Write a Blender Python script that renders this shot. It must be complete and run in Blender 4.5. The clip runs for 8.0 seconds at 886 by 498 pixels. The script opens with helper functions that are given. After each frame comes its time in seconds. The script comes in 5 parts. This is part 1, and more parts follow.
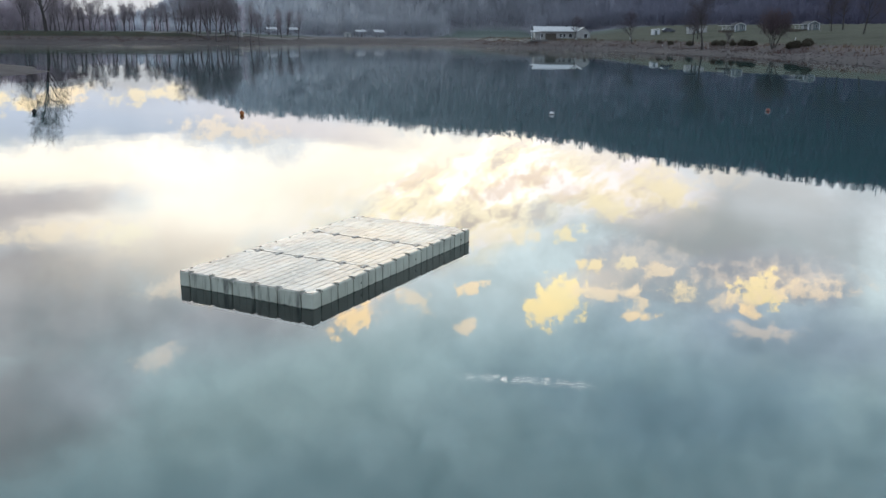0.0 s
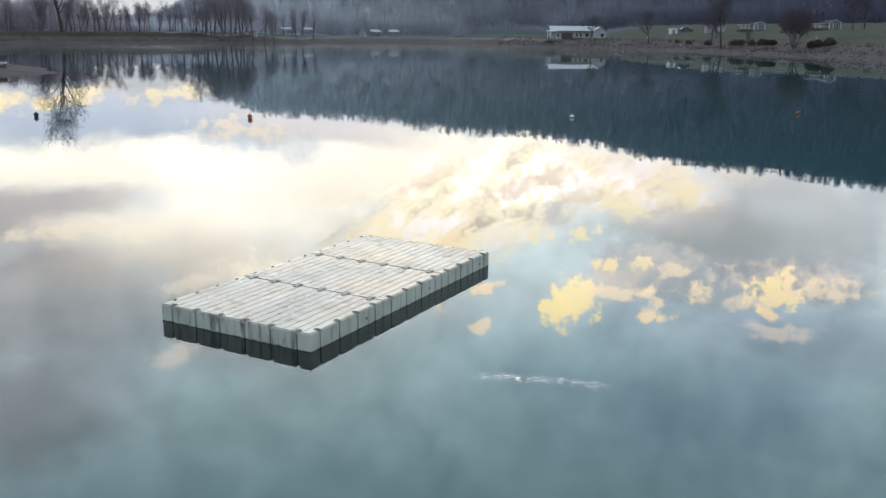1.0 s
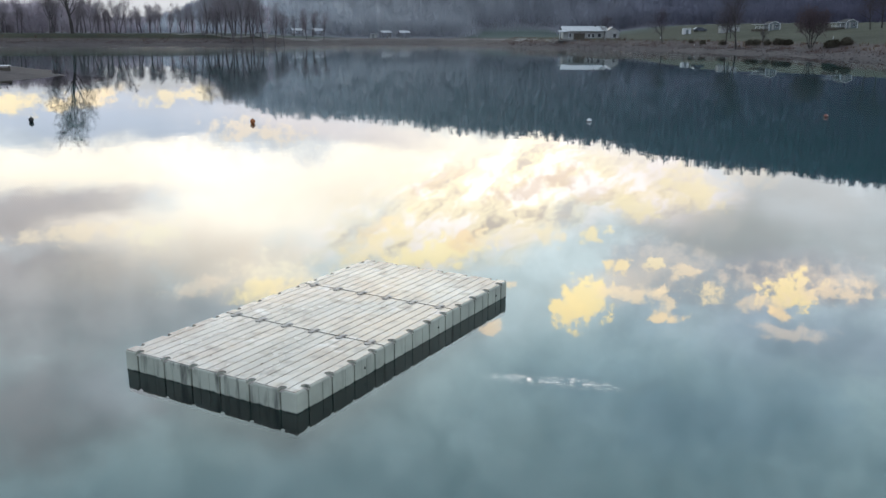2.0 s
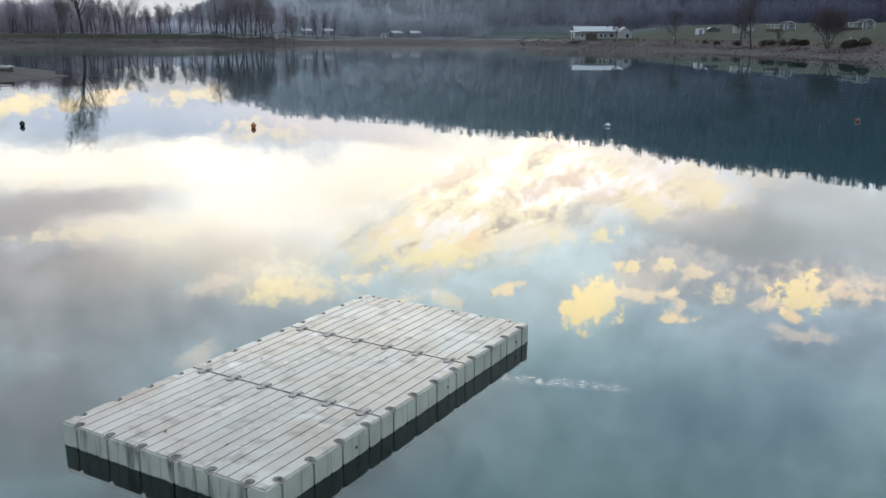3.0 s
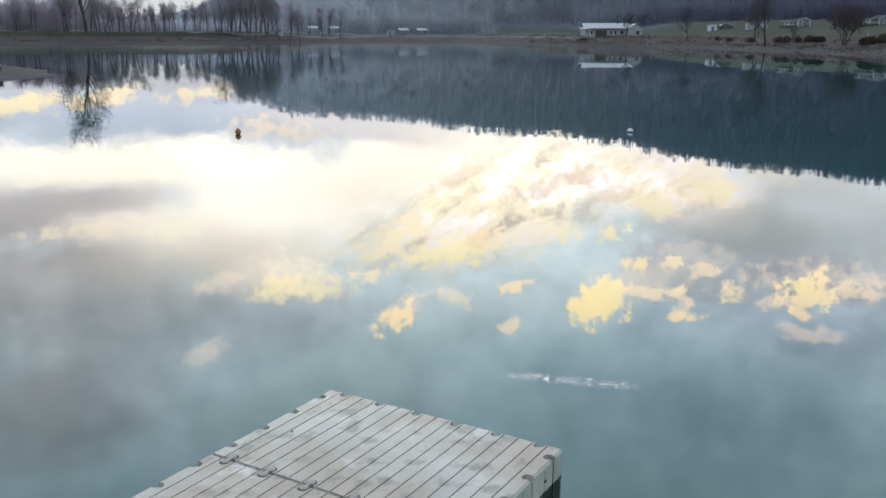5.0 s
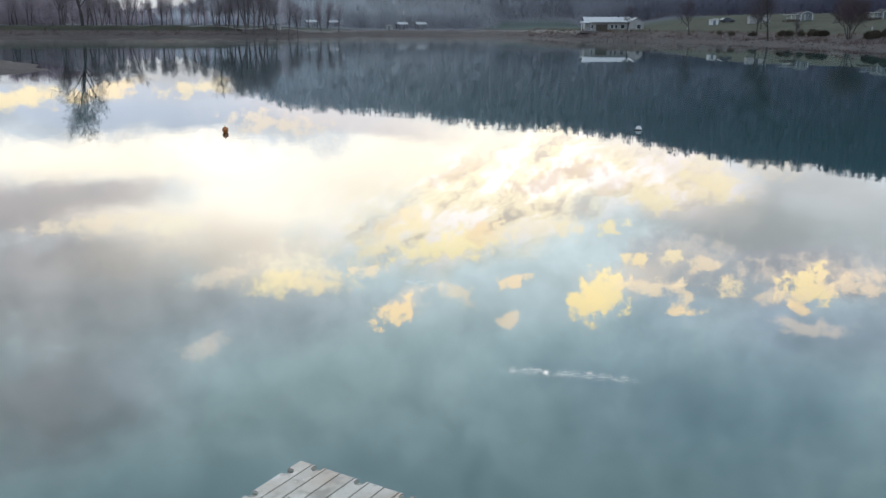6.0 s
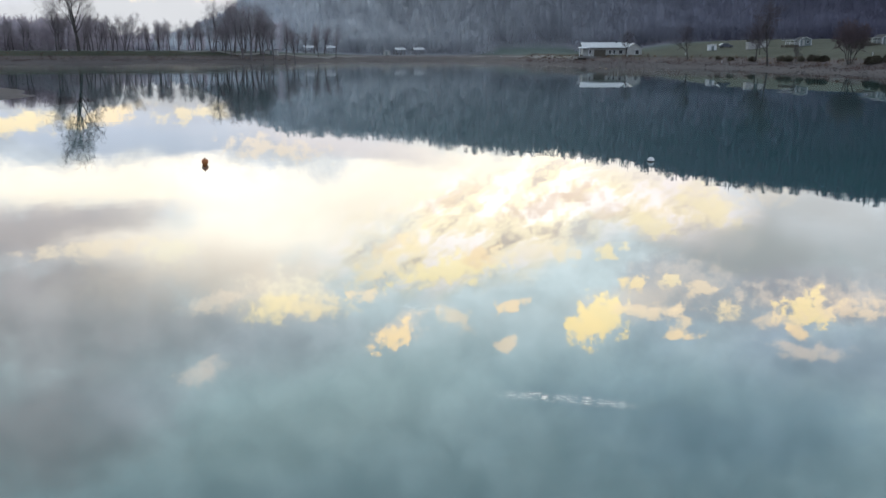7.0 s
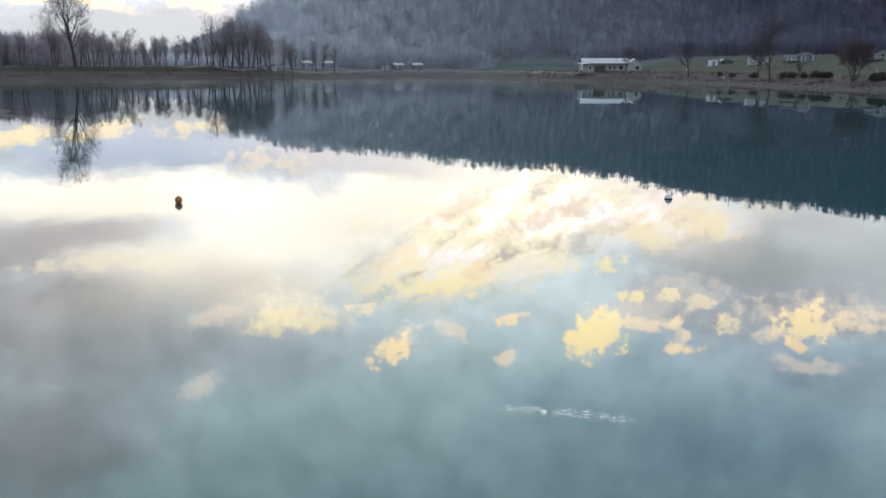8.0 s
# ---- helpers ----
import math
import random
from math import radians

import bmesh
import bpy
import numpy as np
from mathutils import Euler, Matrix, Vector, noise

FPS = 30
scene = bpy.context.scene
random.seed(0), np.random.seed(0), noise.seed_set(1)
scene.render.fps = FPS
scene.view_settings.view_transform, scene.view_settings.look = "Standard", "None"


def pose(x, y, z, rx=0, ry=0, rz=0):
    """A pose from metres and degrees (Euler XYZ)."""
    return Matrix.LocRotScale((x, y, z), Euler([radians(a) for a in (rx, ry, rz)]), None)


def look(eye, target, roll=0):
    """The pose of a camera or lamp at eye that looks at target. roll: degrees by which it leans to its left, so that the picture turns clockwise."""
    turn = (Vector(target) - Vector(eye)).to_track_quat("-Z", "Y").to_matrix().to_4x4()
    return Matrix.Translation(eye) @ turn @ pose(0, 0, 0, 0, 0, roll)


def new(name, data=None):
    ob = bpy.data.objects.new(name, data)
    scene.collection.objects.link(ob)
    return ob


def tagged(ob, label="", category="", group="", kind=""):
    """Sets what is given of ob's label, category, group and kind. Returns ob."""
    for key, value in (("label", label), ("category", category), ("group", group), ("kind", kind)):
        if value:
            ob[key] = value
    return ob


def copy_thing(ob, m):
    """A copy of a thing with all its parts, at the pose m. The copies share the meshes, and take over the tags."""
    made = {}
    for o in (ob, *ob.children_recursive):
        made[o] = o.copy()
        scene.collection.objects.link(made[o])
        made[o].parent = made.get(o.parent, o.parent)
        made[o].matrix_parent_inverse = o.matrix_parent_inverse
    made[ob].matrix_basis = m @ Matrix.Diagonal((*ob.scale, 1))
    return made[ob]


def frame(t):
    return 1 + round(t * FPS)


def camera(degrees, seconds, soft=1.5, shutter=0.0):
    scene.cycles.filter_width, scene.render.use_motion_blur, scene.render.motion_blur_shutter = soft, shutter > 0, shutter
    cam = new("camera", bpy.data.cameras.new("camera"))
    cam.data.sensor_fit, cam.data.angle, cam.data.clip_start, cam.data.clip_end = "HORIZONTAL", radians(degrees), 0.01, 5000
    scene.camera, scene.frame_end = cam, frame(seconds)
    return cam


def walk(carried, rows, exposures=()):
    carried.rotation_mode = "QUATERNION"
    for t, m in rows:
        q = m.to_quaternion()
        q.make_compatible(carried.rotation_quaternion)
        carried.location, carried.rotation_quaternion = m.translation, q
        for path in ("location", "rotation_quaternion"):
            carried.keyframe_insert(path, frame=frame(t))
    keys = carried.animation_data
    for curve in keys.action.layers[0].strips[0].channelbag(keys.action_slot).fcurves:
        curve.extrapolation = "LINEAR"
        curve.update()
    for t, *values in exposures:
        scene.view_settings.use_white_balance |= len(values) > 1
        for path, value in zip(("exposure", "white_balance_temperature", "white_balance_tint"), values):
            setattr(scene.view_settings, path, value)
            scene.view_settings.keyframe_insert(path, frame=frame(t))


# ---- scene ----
cam = camera(53.3, 8.0, soft=1.5)
PATH = [
    (0, (2.093, -17.616, 4.584), (2.098, -15.674, 4.109), 0.4),
    (0.5, (2.071, -16.588, 4.59), (2.058, -14.646, 4.114), 0.3),
    (1, (2.056, -15.561, 4.599), (2.028, -13.619, 4.123), 0.3),
    (1.5, (2.043, -14.542, 4.596), (2.003, -12.6, 4.121), 0.2),
    (3, (1.939, -10.941, 4.564), (1.863, -8.999, 4.09), 0.1),
    (3.5, (1.905, -9.84, 4.569), (1.823, -7.899, 4.096), 0.1),
    (4, (1.872, -8.621, 4.515), (1.785, -6.679, 4.043), 0.0),
    (4.5, (1.869, -7.571, 4.54), (1.781, -5.63, 4.07), 0.1),
    (5, (1.903, -6.576, 4.494), (1.81, -4.637, 4.015), 0.0),
    (6.5, (1.774, -3.157, 4.397), (1.684, -1.221, 3.905), 0.0),
    (7, (1.72, -1.549, 4.368), (1.633, 0.401, 3.93), 0.0),
    (7.5, (1.755, -0.054, 4.498), (1.671, 1.9, 4.081), 0.0),
    (8, (1.622, 1.827, 4.839), (1.537, 3.784, 4.431), 0.0),
]
walk(cam, [(t, look(eye, target, roll)) for t, eye, target, roll in PATH])

# ---------------------------------------------------------------- world and sun
SUN_AZ, SUN_EL = -13.5, 1.2   # degrees to the right of +y, degrees up

world = bpy.data.worlds.new("evening_sky")
scene.world = world
world.use_nodes = True
WN, WL = world.node_tree.nodes, world.node_tree.links
WN.clear()


def wn(kind, **fields):
    node = WN.new(kind)
    for key, value in fields.items():
        node.inputs[int(key[1:])].default_value = value
    return node


def wmath(op, a, b=None):
    node = WN.new("ShaderNodeMath")
    node.operation = op
    for n, v in enumerate((a, b)):
        if v is None:
            continue
        if isinstance(v, (int, float)):
            node.inputs[n].default_value = v
        else:
            WL.new(v, node.inputs[n])
    return node.outputs[0]


def wmix(fac, a, b):
    node = WN.new("ShaderNodeMix")
    node.data_type = "RGBA"
    for socket, v in ((node.inputs[0], fac), (node.inputs[6], a), (node.inputs[7], b)):
        if isinstance(v, (int, float)):
            socket.default_value = v
        elif isinstance(v, tuple):
            socket.default_value = (v[0], v[1], v[2], 1)
        else:
            WL.new(v, socket)
    return node.outputs[2]


def wrange(v, a, b, c=0.0, d=1.0, smooth=False):
    node = WN.new("ShaderNodeMapRange")
    if smooth:
        node.interpolation_type = "SMOOTHSTEP"
    WL.new(v, node.inputs[0])
    for n, value in enumerate((a, b, c, d)):
        node.inputs[n + 1].default_value = value
    return node.outputs[0]


def wnoise(vector, scale, detail=4.0, rough=0.55, colour=False):
    node = WN.new("ShaderNodeTexNoise")
    WL.new(vector, node.inputs["Vector"])
    node.inputs["Scale"].default_value, node.inputs["Detail"].default_value = scale, detail
    node.inputs["Roughness"].default_value = rough
    return node.outputs[1 if colour else 0]


coords = WN.new("ShaderNodeTexCoord")
split = WN.new("ShaderNodeSeparateXYZ")
WL.new(coords.outputs["Generated"], split.inputs[0])
DX, DY, DZ = split.outputs
azimuth = wmath("MULTIPLY", wmath("ARCTAN2", DX, DY), 57.2958)
elevation = wmath("MULTIPLY", wmath("ARCSINE", DZ), 57.2958)
join = WN.new("ShaderNodeCombineXYZ")
WL.new(azimuth, join.inputs[0])
WL.new(elevation, join.inputs[1])
plain = join.outputs[0]


def warped(vector, scale, amount, detail):
    """The sky's angles, shifted by a noise, so that the clouds have ragged edges."""
    stretch = WN.new("ShaderNodeMapping")
    stretch.inputs["Scale"].default_value = (0.6, 1.0, 1.0)
    WL.new(vector, stretch.inputs[0])
    centred = WN.new("ShaderNodeVectorMath")
    centred.operation = "SUBTRACT"
    WL.new(wnoise(stretch.outputs[0], scale, detail, 0.6, True), centred.inputs[0])
    centred.inputs[1].default_value = (0.5, 0.5, 0.5)
    scaled = WN.new("ShaderNodeVectorMath")
    scaled.operation = "MULTIPLY_ADD"
    WL.new(centred.outputs[0], scaled.inputs[0])
    scaled.inputs[1].default_value = amount
    WL.new(vector, scaled.inputs[2])
    return scaled.outputs[0]


fine = warped(plain, 1.0, (1.9, 1.3, 0), 6)
broad = warped(warped(plain, 0.16, (4.5, 3.0, 0), 4), 0.8, (1.6, 1.2, 0), 5)

sky_node = WN.new("ShaderNodeTexSky")
sky_node.sky_type = "NISHITA"
sky_node.sun_disc = False
sky_node.sun_elevation, sky_node.sun_rotation = radians(SUN_EL), radians(SUN_AZ)
sky_node.air_density, sky_node.dust_density = 1.0, 2.0

# A thin veil of high cloud over the blue, brightest half way up and towards the sun.
veil = WN.new("ShaderNodeValToRGB")
WL.new(wrange(elevation, 0.0, 90.0), veil.inputs[0])
VEIL = ((0.02, (0.63, 0.71, 0.77)), (0.055, (0.80, 0.95, 1.08)), (0.111, (1.86, 2.09, 2.21)), (0.156, (2.55, 3.05, 3.15)), (0.196, (2.55, 3.12, 3.28)),
        (0.233, (2.25, 3.0, 3.2)), (0.278, (2.15, 2.85, 3.1)), (0.32, (1.85, 2.45, 2.75)), (0.45, (1.2, 1.45, 1.55)), (0.65, (0.85, 0.92, 0.96)), (1.0, (0.7, 0.75, 0.78)))
for n, (at, colour) in enumerate(VEIL):
    stop = veil.color_ramp.elements[0] if n == 0 else veil.color_ramp.elements[-1] if n == len(VEIL) - 1 else veil.color_ramp.elements.new(at)
    stop.position = at
    stop.color = (colour[0] / 4, colour[1] / 4, colour[2] / 4, 1)
lift = WN.new("ShaderNodeVectorMath")
lift.operation = "SCALE"
WL.new(veil.outputs[0], lift.inputs[0])
WL.new(wrange(wmath("ABSOLUTE", azimuth), 40.0, 150.0, 40.0, 29.0, True), lift.inputs["Scale"])
# The sky opposite the glow is bluer.
rear = WN.new("ShaderNodeVectorMath")
rear.operation = "MULTIPLY"
WL.new(lift.outputs[0], rear.inputs[0])
rear.inputs[1].default_value = (0.91, 0.985, 1.15)
tone = wmix(wrange(wmath("ABSOLUTE", azimuth), 50.0, 130.0, 0.0, 1.0, True), lift.outputs[0], rear.outputs[0])
tone = wmix(0.94, sky_node.outputs[0], tone)
# Loose grey cloud all round, thinner ahead.
loose = wmath("MULTIPLY", wrange(wnoise(broad, 0.05, 5), 0.42, 0.62, 0, 0.75, True), wrange(wmath("ABSOLUTE", azimuth), 32.0, 60.0, 0.0, 1.0))
tone = wmix(loose, tone, (9.0, 9.4, 10.0))
RAG = wmath("MULTIPLY", wmath("SUBTRACT", wnoise(warped(plain, 0.5, (1.2, 0.6, 0), 3), 1.3, 4, 0.6), 0.5), 3.6)
RAG_BROAD = wmath("MULTIPLY", wmath("SUBTRACT", wnoise(broad, 0.22, 8, 0.62), 0.5), 1.5)
streaks = WN.new("ShaderNodeMapping")
streaks.vector_type = "TEXTURE"
streaks.inputs["Rotation"].default_value = (0, 0, radians(-33))
streaks.inputs["Scale"].default_value = (2.3, 0.95, 1)
WL.new(fine, streaks.inputs[0])
billows = wnoise(streaks.outputs[0], 0.62, 6, 0.62)


def add_grain(low, high):
    """Fine billows over all the cloud so far."""
    global tone
    grain = wrange(wnoise(warped(plain, 0.3, (3.0, 1.6, 0), 4), 0.3, 8, 0.6), 0.32, 0.68, low, high)
    scaled_tone = WN.new("ShaderNodeVectorMath")
    scaled_tone.operation = "SCALE"
    WL.new(tone, scaled_tone.inputs[0])
    WL.new(grain, scaled_tone.inputs["Scale"])
    tone = scaled_tone.outputs[0]


def patch(az, el, wide, high, turn, colour, cover, edge, kind=None):
    """One cloud: an oval of the sky, with its radiance, its cover and the softness of its edge."""
    global tone
    place = WN.new("ShaderNodeMapping")
    place.vector_type = "TEXTURE"
    place.inputs["Location"].default_value = (az, el, 0)
    place.inputs["Rotation"].default_value = (0, 0, radians(turn))
    place.inputs["Scale"].default_value = (wide, high, 1)
    WL.new(fine if kind is not None else broad, place.inputs[0])
    flat = WN.new("ShaderNodeVectorMath")
    flat.operation = "MULTIPLY"
    WL.new(place.outputs[0], flat.inputs[0])
    flat.inputs[1].default_value = (1, 1, 0)
    far = WN.new("ShaderNodeVectorMath")
    far.operation = "LENGTH"
    WL.new(flat.outputs[0], far.inputs[0])
    rough_edge = wmath("ADD", far.outputs["Value"], RAG if kind == "fine" else RAG_BROAD)
    mask = wrange(rough_edge, 1.0 + edge * 0.5, 1.0 - edge, 0.0, cover, True)
    ten = tuple(c * 10 for c in colour)
    if kind == "mottled":
        shade = tuple(c * k for c, k in zip(ten, (0.60, 0.585, 0.70)))
        glare = tuple(c * k for c, k in zip(ten, (1.1, 1.16, 1.55)))
        ten = wmix(wrange(billows, 0.34, 0.48, 0, 1, True), shade, wmix(wrange(billows, 0.46, 0.58, 0, 1, True), ten, glare))
    tone = wmix(mask, tone, ten)


patch(-27.8, 10.3, 8.4, 2.0, 0, (1.18, 1.05, 1.05), 0.95, 0.80)
patch(-27.2, 14.7, 10.6, 4.0, -5, (1.29, 1.21, 1.23), 0.97, 0.80)
patch(-19.4, 17.2, 11.0, 2.6, 5, (1.58, 1.60, 1.63), 0.95, 0.80)
patch(-28.8, 21.4, 9.5, 4.8, 0, (1.42, 1.37, 1.44), 0.95, 0.80)
patch(-14.0, 18.7, 8.1, 2.6, 0, (1.98, 2.29, 2.55), 0.60, 0.90)
patch(-11.2, 23.1, 11.0, 3.3, -12, (1.97, 2.54, 2.60), 0.60, 0.90)
patch(-22.5, 21.4, 4.4, 1.8, 0, (2.37, 2.66, 2.97), 0.50, 0.90)
patch(17.2, 12.1, 7.0, 2.9, 0, (1.2, 1.27, 1.28), 0.90, 0.70)
patch(22.6, 10.3, 5.5, 4.0, 10, (1.25, 1.33, 1.38), 0.85, 0.80)
patch(15.0, 14.9, 5.9, 2.2, 5, (1.56, 1.61, 1.75), 0.85, 0.70)
patch(20.4, 14.2, 5.9, 1.8, 0, (1.62, 1.65, 1.78), 0.80, 0.70)
patch(21.7, 18.1, 11.7, 2.8, 0, (1.32, 1.60, 1.98), 0.85, 0.90)
patch(10.7, 20.7, 11.0, 2.9, 0, (1.60, 2.21, 2.56), 0.50, 0.90)
patch(17.0, 23.8, 13.9, 4.4, 0, (1.12, 1.56, 1.94), 0.90, 0.90)
add_grain(0.84, 1.14)
patch(-22.2, 7.8, 13.9, 1.5, 2, (2.5, 2.36, 1.98), 0.97, 0.60)
patch(-14.1, 11.1, 8.8, 4.0, -8, (3.4, 3.26, 2.8), 0.97, 0.70)
patch(-5.6, 8.8, 9.9, 2.6, -3, (2.65, 2.5, 2.1), 0.98, 0.70)
patch(3.2, 8.2, 11.4, 2.3, 5, (2.4, 2.27, 1.88), 0.95, 0.60)
patch(-20.1, 12.2, 7.0, 1.8, 10, (3.05, 2.82, 2.38), 0.55, 0.80)
patch(-16.7, 14.2, 5.5, 1.7, 8, (3.50, 3.22, 2.70), 0.50, 0.80)
patch(-19.5, 14.4, 7.5, 2.0, 0, (1.85, 1.66, 1.46), 0.55, 0.9)
patch(-21.3, 5.2, 12.1, 1.0, 3, (0.83, 0.97, 1.17), 0.90, 0.60)
patch(-18.6, 4.3, 7.3, 0.9, 3, (0.87, 0.98, 1.14), 0.80, 0.70)
patch(-15.2, 5.1, 4.4, 0.9, 3, (0.95, 1.06, 1.21), 0.70, 0.70)
patch(-8.5, 5.7, 6.6, 0.9, 8, (1.38, 1.32, 1.31), 0.80, 0.80)
patch(-13.5, 6.0, 3.0, 0.6, 5, (1.66, 1.47, 1.18), 0.80, 0.75, "fine")
patch(-27.9, 4.2, 4.0, 0.6, -6, (1.6, 1.38, 0.85), 0.85, 0.85, "fine")
patch(-23.2, 3.7, 2.4, 0.5, -12, (1.62, 1.34, 0.85), 0.8, 0.65, "fine")
patch(-17.6, 3.7, 2.5, 0.5, -5, (1.5, 1.32, 0.88), 0.75, 0.65, "fine")
patch(-26.5, 9.8, 7.7, 1.0, -2, (1.26, 1.18, 1.17), 0.80, 0.80)
patch(0.3, 11.3, 10.6, 3.5, -16, (3.15, 2.85, 2.02), 0.97, 0.55, "mottled")
patch(9.4, 8.6, 6.2, 2.2, 8, (2.48, 2.26, 1.62), 0.95, 0.55, "mottled")
patch(13.2, 10.1, 4.4, 2.0, 12, (2.62, 2.32, 1.70), 0.9, 0.55, "mottled")
patch(17.9, 8.2, 2.0, 1.0, 10, (2.10, 1.87, 1.44), 0.70, 0.75, "fine")
patch(11.8, 8.0, 7.3, 1.5, 15, (1.81, 1.70, 1.66), 0.60, 0.80)
patch(17.2, 12.4, 5.5, 2.2, 0, (1.15, 1.2, 1.2), 0.90, 0.70)
patch(14.7, 15.1, 4.8, 1.7, 5, (1.55, 1.67, 1.76), 0.85, 0.70)
patch(19.7, 14.5, 4.4, 1.2, 0, (1.26, 1.28, 1.39), 0.85, 0.70)
patch(22.6, 10.6, 3.3, 2.2, 0, (1.5, 1.6, 1.65), 0.85, 0.80)
patch(20.6, 8.9, 4.4, 1.1, 5, (1.25, 1.28, 1.28), 0.70, 0.80)
patch(13.1, 11.3, 3.3, 1.1, 10, (1.79, 1.70, 1.65), 0.60, 0.80)
patch(-1.9, 9.2, 2.0, 0.6, -25, (2.15, 1.75, 1.35), 0.60, 0.75, "fine")
patch(4.2, 9.6, 2.9, 0.7, -14, (2.18, 1.80, 1.43), 0.75, 0.75, "fine")
patch(6.2, 9.1, 1.3, 0.7, -14, (2.03, 1.67, 1.34), 0.60, 0.75, "fine")
patch(8.2, 10.1, 1.3, 0.4, -12, (2.26, 1.90, 1.53), 0.60, 0.75, "fine")
patch(-6.0, 12.4, 1.7, 0.5, -30, (3.07, 2.50, 1.68), 0.60, 0.75, "fine")
patch(9.7, 15.8, 3.7, 1.1, -8, (3.9, 3.35, 2.7), 0.45, 0.95)
patch(21.4, 14.6, 4.4, 1.1, -4, (3.50, 3.00, 2.44), 0.5, 0.85, "fine")
patch(-13.2, 15.1, 4.4, 1.6, 0, (3.6, 3.2, 2.6), 0.55, 0.95)
patch(-5.5, 17.9, 2.0, 0.8, -27, (4.82, 4.22, 3.44), 0.60, 0.85, "fine")
patch(13.6, 14.1, 2.7, 1.3, 5, (3.36, 2.95, 2.47), 0.35, 0.85, "fine")
patch(-12.6, 15.2, 2.5, 1.1, 5, (4.26, 4.0, 3.04), 0.70, 0.95, "fine")
patch(-13.7, 16.2, 1.7, 0.8, -10, (4.63, 4.05, 2.34), 0.85, 0.95, "fine")
patch(-11.3, 16.3, 2.2, 0.7, 5, (4.65, 3.98, 2.43), 0.75, 0.95, "fine")
patch(-17.1, 15.4, 2.4, 0.5, -12, (4.20, 3.59, 2.74), 0.45, 0.75, "fine")
patch(-24.4, 11.7, 3.7, 0.5, 0, (2.96, 2.60, 1.90), 0.60, 0.75, "fine")
patch(-20.1, 12.2, 2.0, 0.8, 0, (3.21, 3.07, 2.32), 0.60, 0.75, "fine")
patch(-1.9, 13.9, 4.0, 0.9, -12, (3.78, 3.39, 1.98), 0.92, 0.55, "fine")
patch(-0.0, 13.1, 1.1, 0.7, -10, (3.28, 2.53, 1.62), 0.70, 0.75, "fine")
patch(-6.0, 13.3, 3.0, 0.8, -30, (3.51, 3.07, 1.90), 0.70, 0.75, "fine")
patch(3.0, 12.8, 2.4, 0.6, -10, (3.31, 3.06, 2.47), 0.70, 0.75, "fine")
patch(8.3, 12.6, 1.0, 0.5, -20, (3.26, 2.89, 1.77), 0.90, 0.55, "fine")
patch(5.6, 12.7, 0.8, 0.8, 0, (3.29, 2.92, 1.98), 0.70, 0.75, "fine")
patch(7.9, 16.9, 1.8, 1.3, -22, (4.91, 4.15, 2.14), 0.98, 0.45, "fine")
patch(6.8, 17.5, 1.2, 1.1, 0, (5.22, 4.29, 2.11), 0.95, 0.45, "fine")
patch(10.8, 16.2, 2.4, 0.5, -4, (4.62, 3.82, 2.59), 0.70, 0.55, "fine")
patch(13.0, 16.4, 0.5, 0.7, 10, (4.72, 3.86, 2.55), 0.70, 0.65, "fine")
patch(13.2, 17.5, 1.2, 0.4, 0, (5.19, 4.03, 2.35), 0.80, 0.55, "fine")
patch(10.0, 14.6, 0.9, 0.4, -15, (3.95, 3.30, 1.93), 0.90, 0.55, "fine")
patch(12.4, 14.2, 0.7, 0.5, -10, (3.80, 3.29, 2.06), 0.80, 0.55, "fine")
patch(14.1, 14.6, 1.0, 0.4, 5, (3.95, 3.27, 2.22), 0.65, 0.55, "fine")
patch(16.1, 15.8, 0.8, 0.5, 0, (4.45, 3.72, 2.33), 0.75, 0.65, "fine")
patch(20.7, 15.4, 1.6, 1.1, -15, (4.26, 3.53, 1.86), 0.95, 0.45, "fine")
patch(23.0, 15.0, 2.5, 0.6, -5, (3.91, 3.18, 2.23), 0.65, 0.65, "fine")
patch(18.9, 16.2, 1.5, 0.5, 0, (4.08, 3.37, 2.42), 0.60, 0.65, "fine")
patch(20.4, 16.7, 0.9, 0.3, 0, (4.81, 3.63, 2.10), 0.70, 0.55, "fine")
patch(21.0, 17.7, 2.0, 0.5, 0, (3.87, 3.29, 2.73), 0.60, 0.75, "fine")
patch(-5.9, 18.3, 1.6, 0.6, -27, (5.63, 4.44, 2.54), 0.95, 0.45, "fine")
patch(2.1, 16.2, 1.2, 0.4, -15, (4.60, 3.72, 2.40), 0.90, 0.55, "fine")
patch(-1.9, 17.1, 1.1, 0.6, 20, (4.78, 3.97, 2.72), 0.55, 0.65, "fine")
patch(1.8, 18.8, 0.7, 0.4, -15, (5.43, 4.30, 2.84), 0.65, 0.55, "fine")
patch(-7.7, 15.6, 0.9, 0.4, 0, (4.36, 3.73, 2.61), 0.80, 0.65, "fine")
patch(-18.7, 19.9, 1.4, 0.6, -15, (4.94, 4.22, 3.47), 0.50, 0.75, "fine")
patch(14.2, 9.5, 2.0, 1.0, 20, (2.38, 2.12, 1.39), 0.75, 0.65, "fine")
patch(10.9, 10.7, 1.5, 0.7, 10, (2.69, 2.42, 1.57), 0.75, 0.65, "fine")
add_grain(0.97, 1.03)
# Down by the horizon the sky is an even, pale grey-blue.
patch(-21.0, 1.9, 15.0, 1.5, 0, (0.70, 0.755, 0.79), 0.9, 0.5)


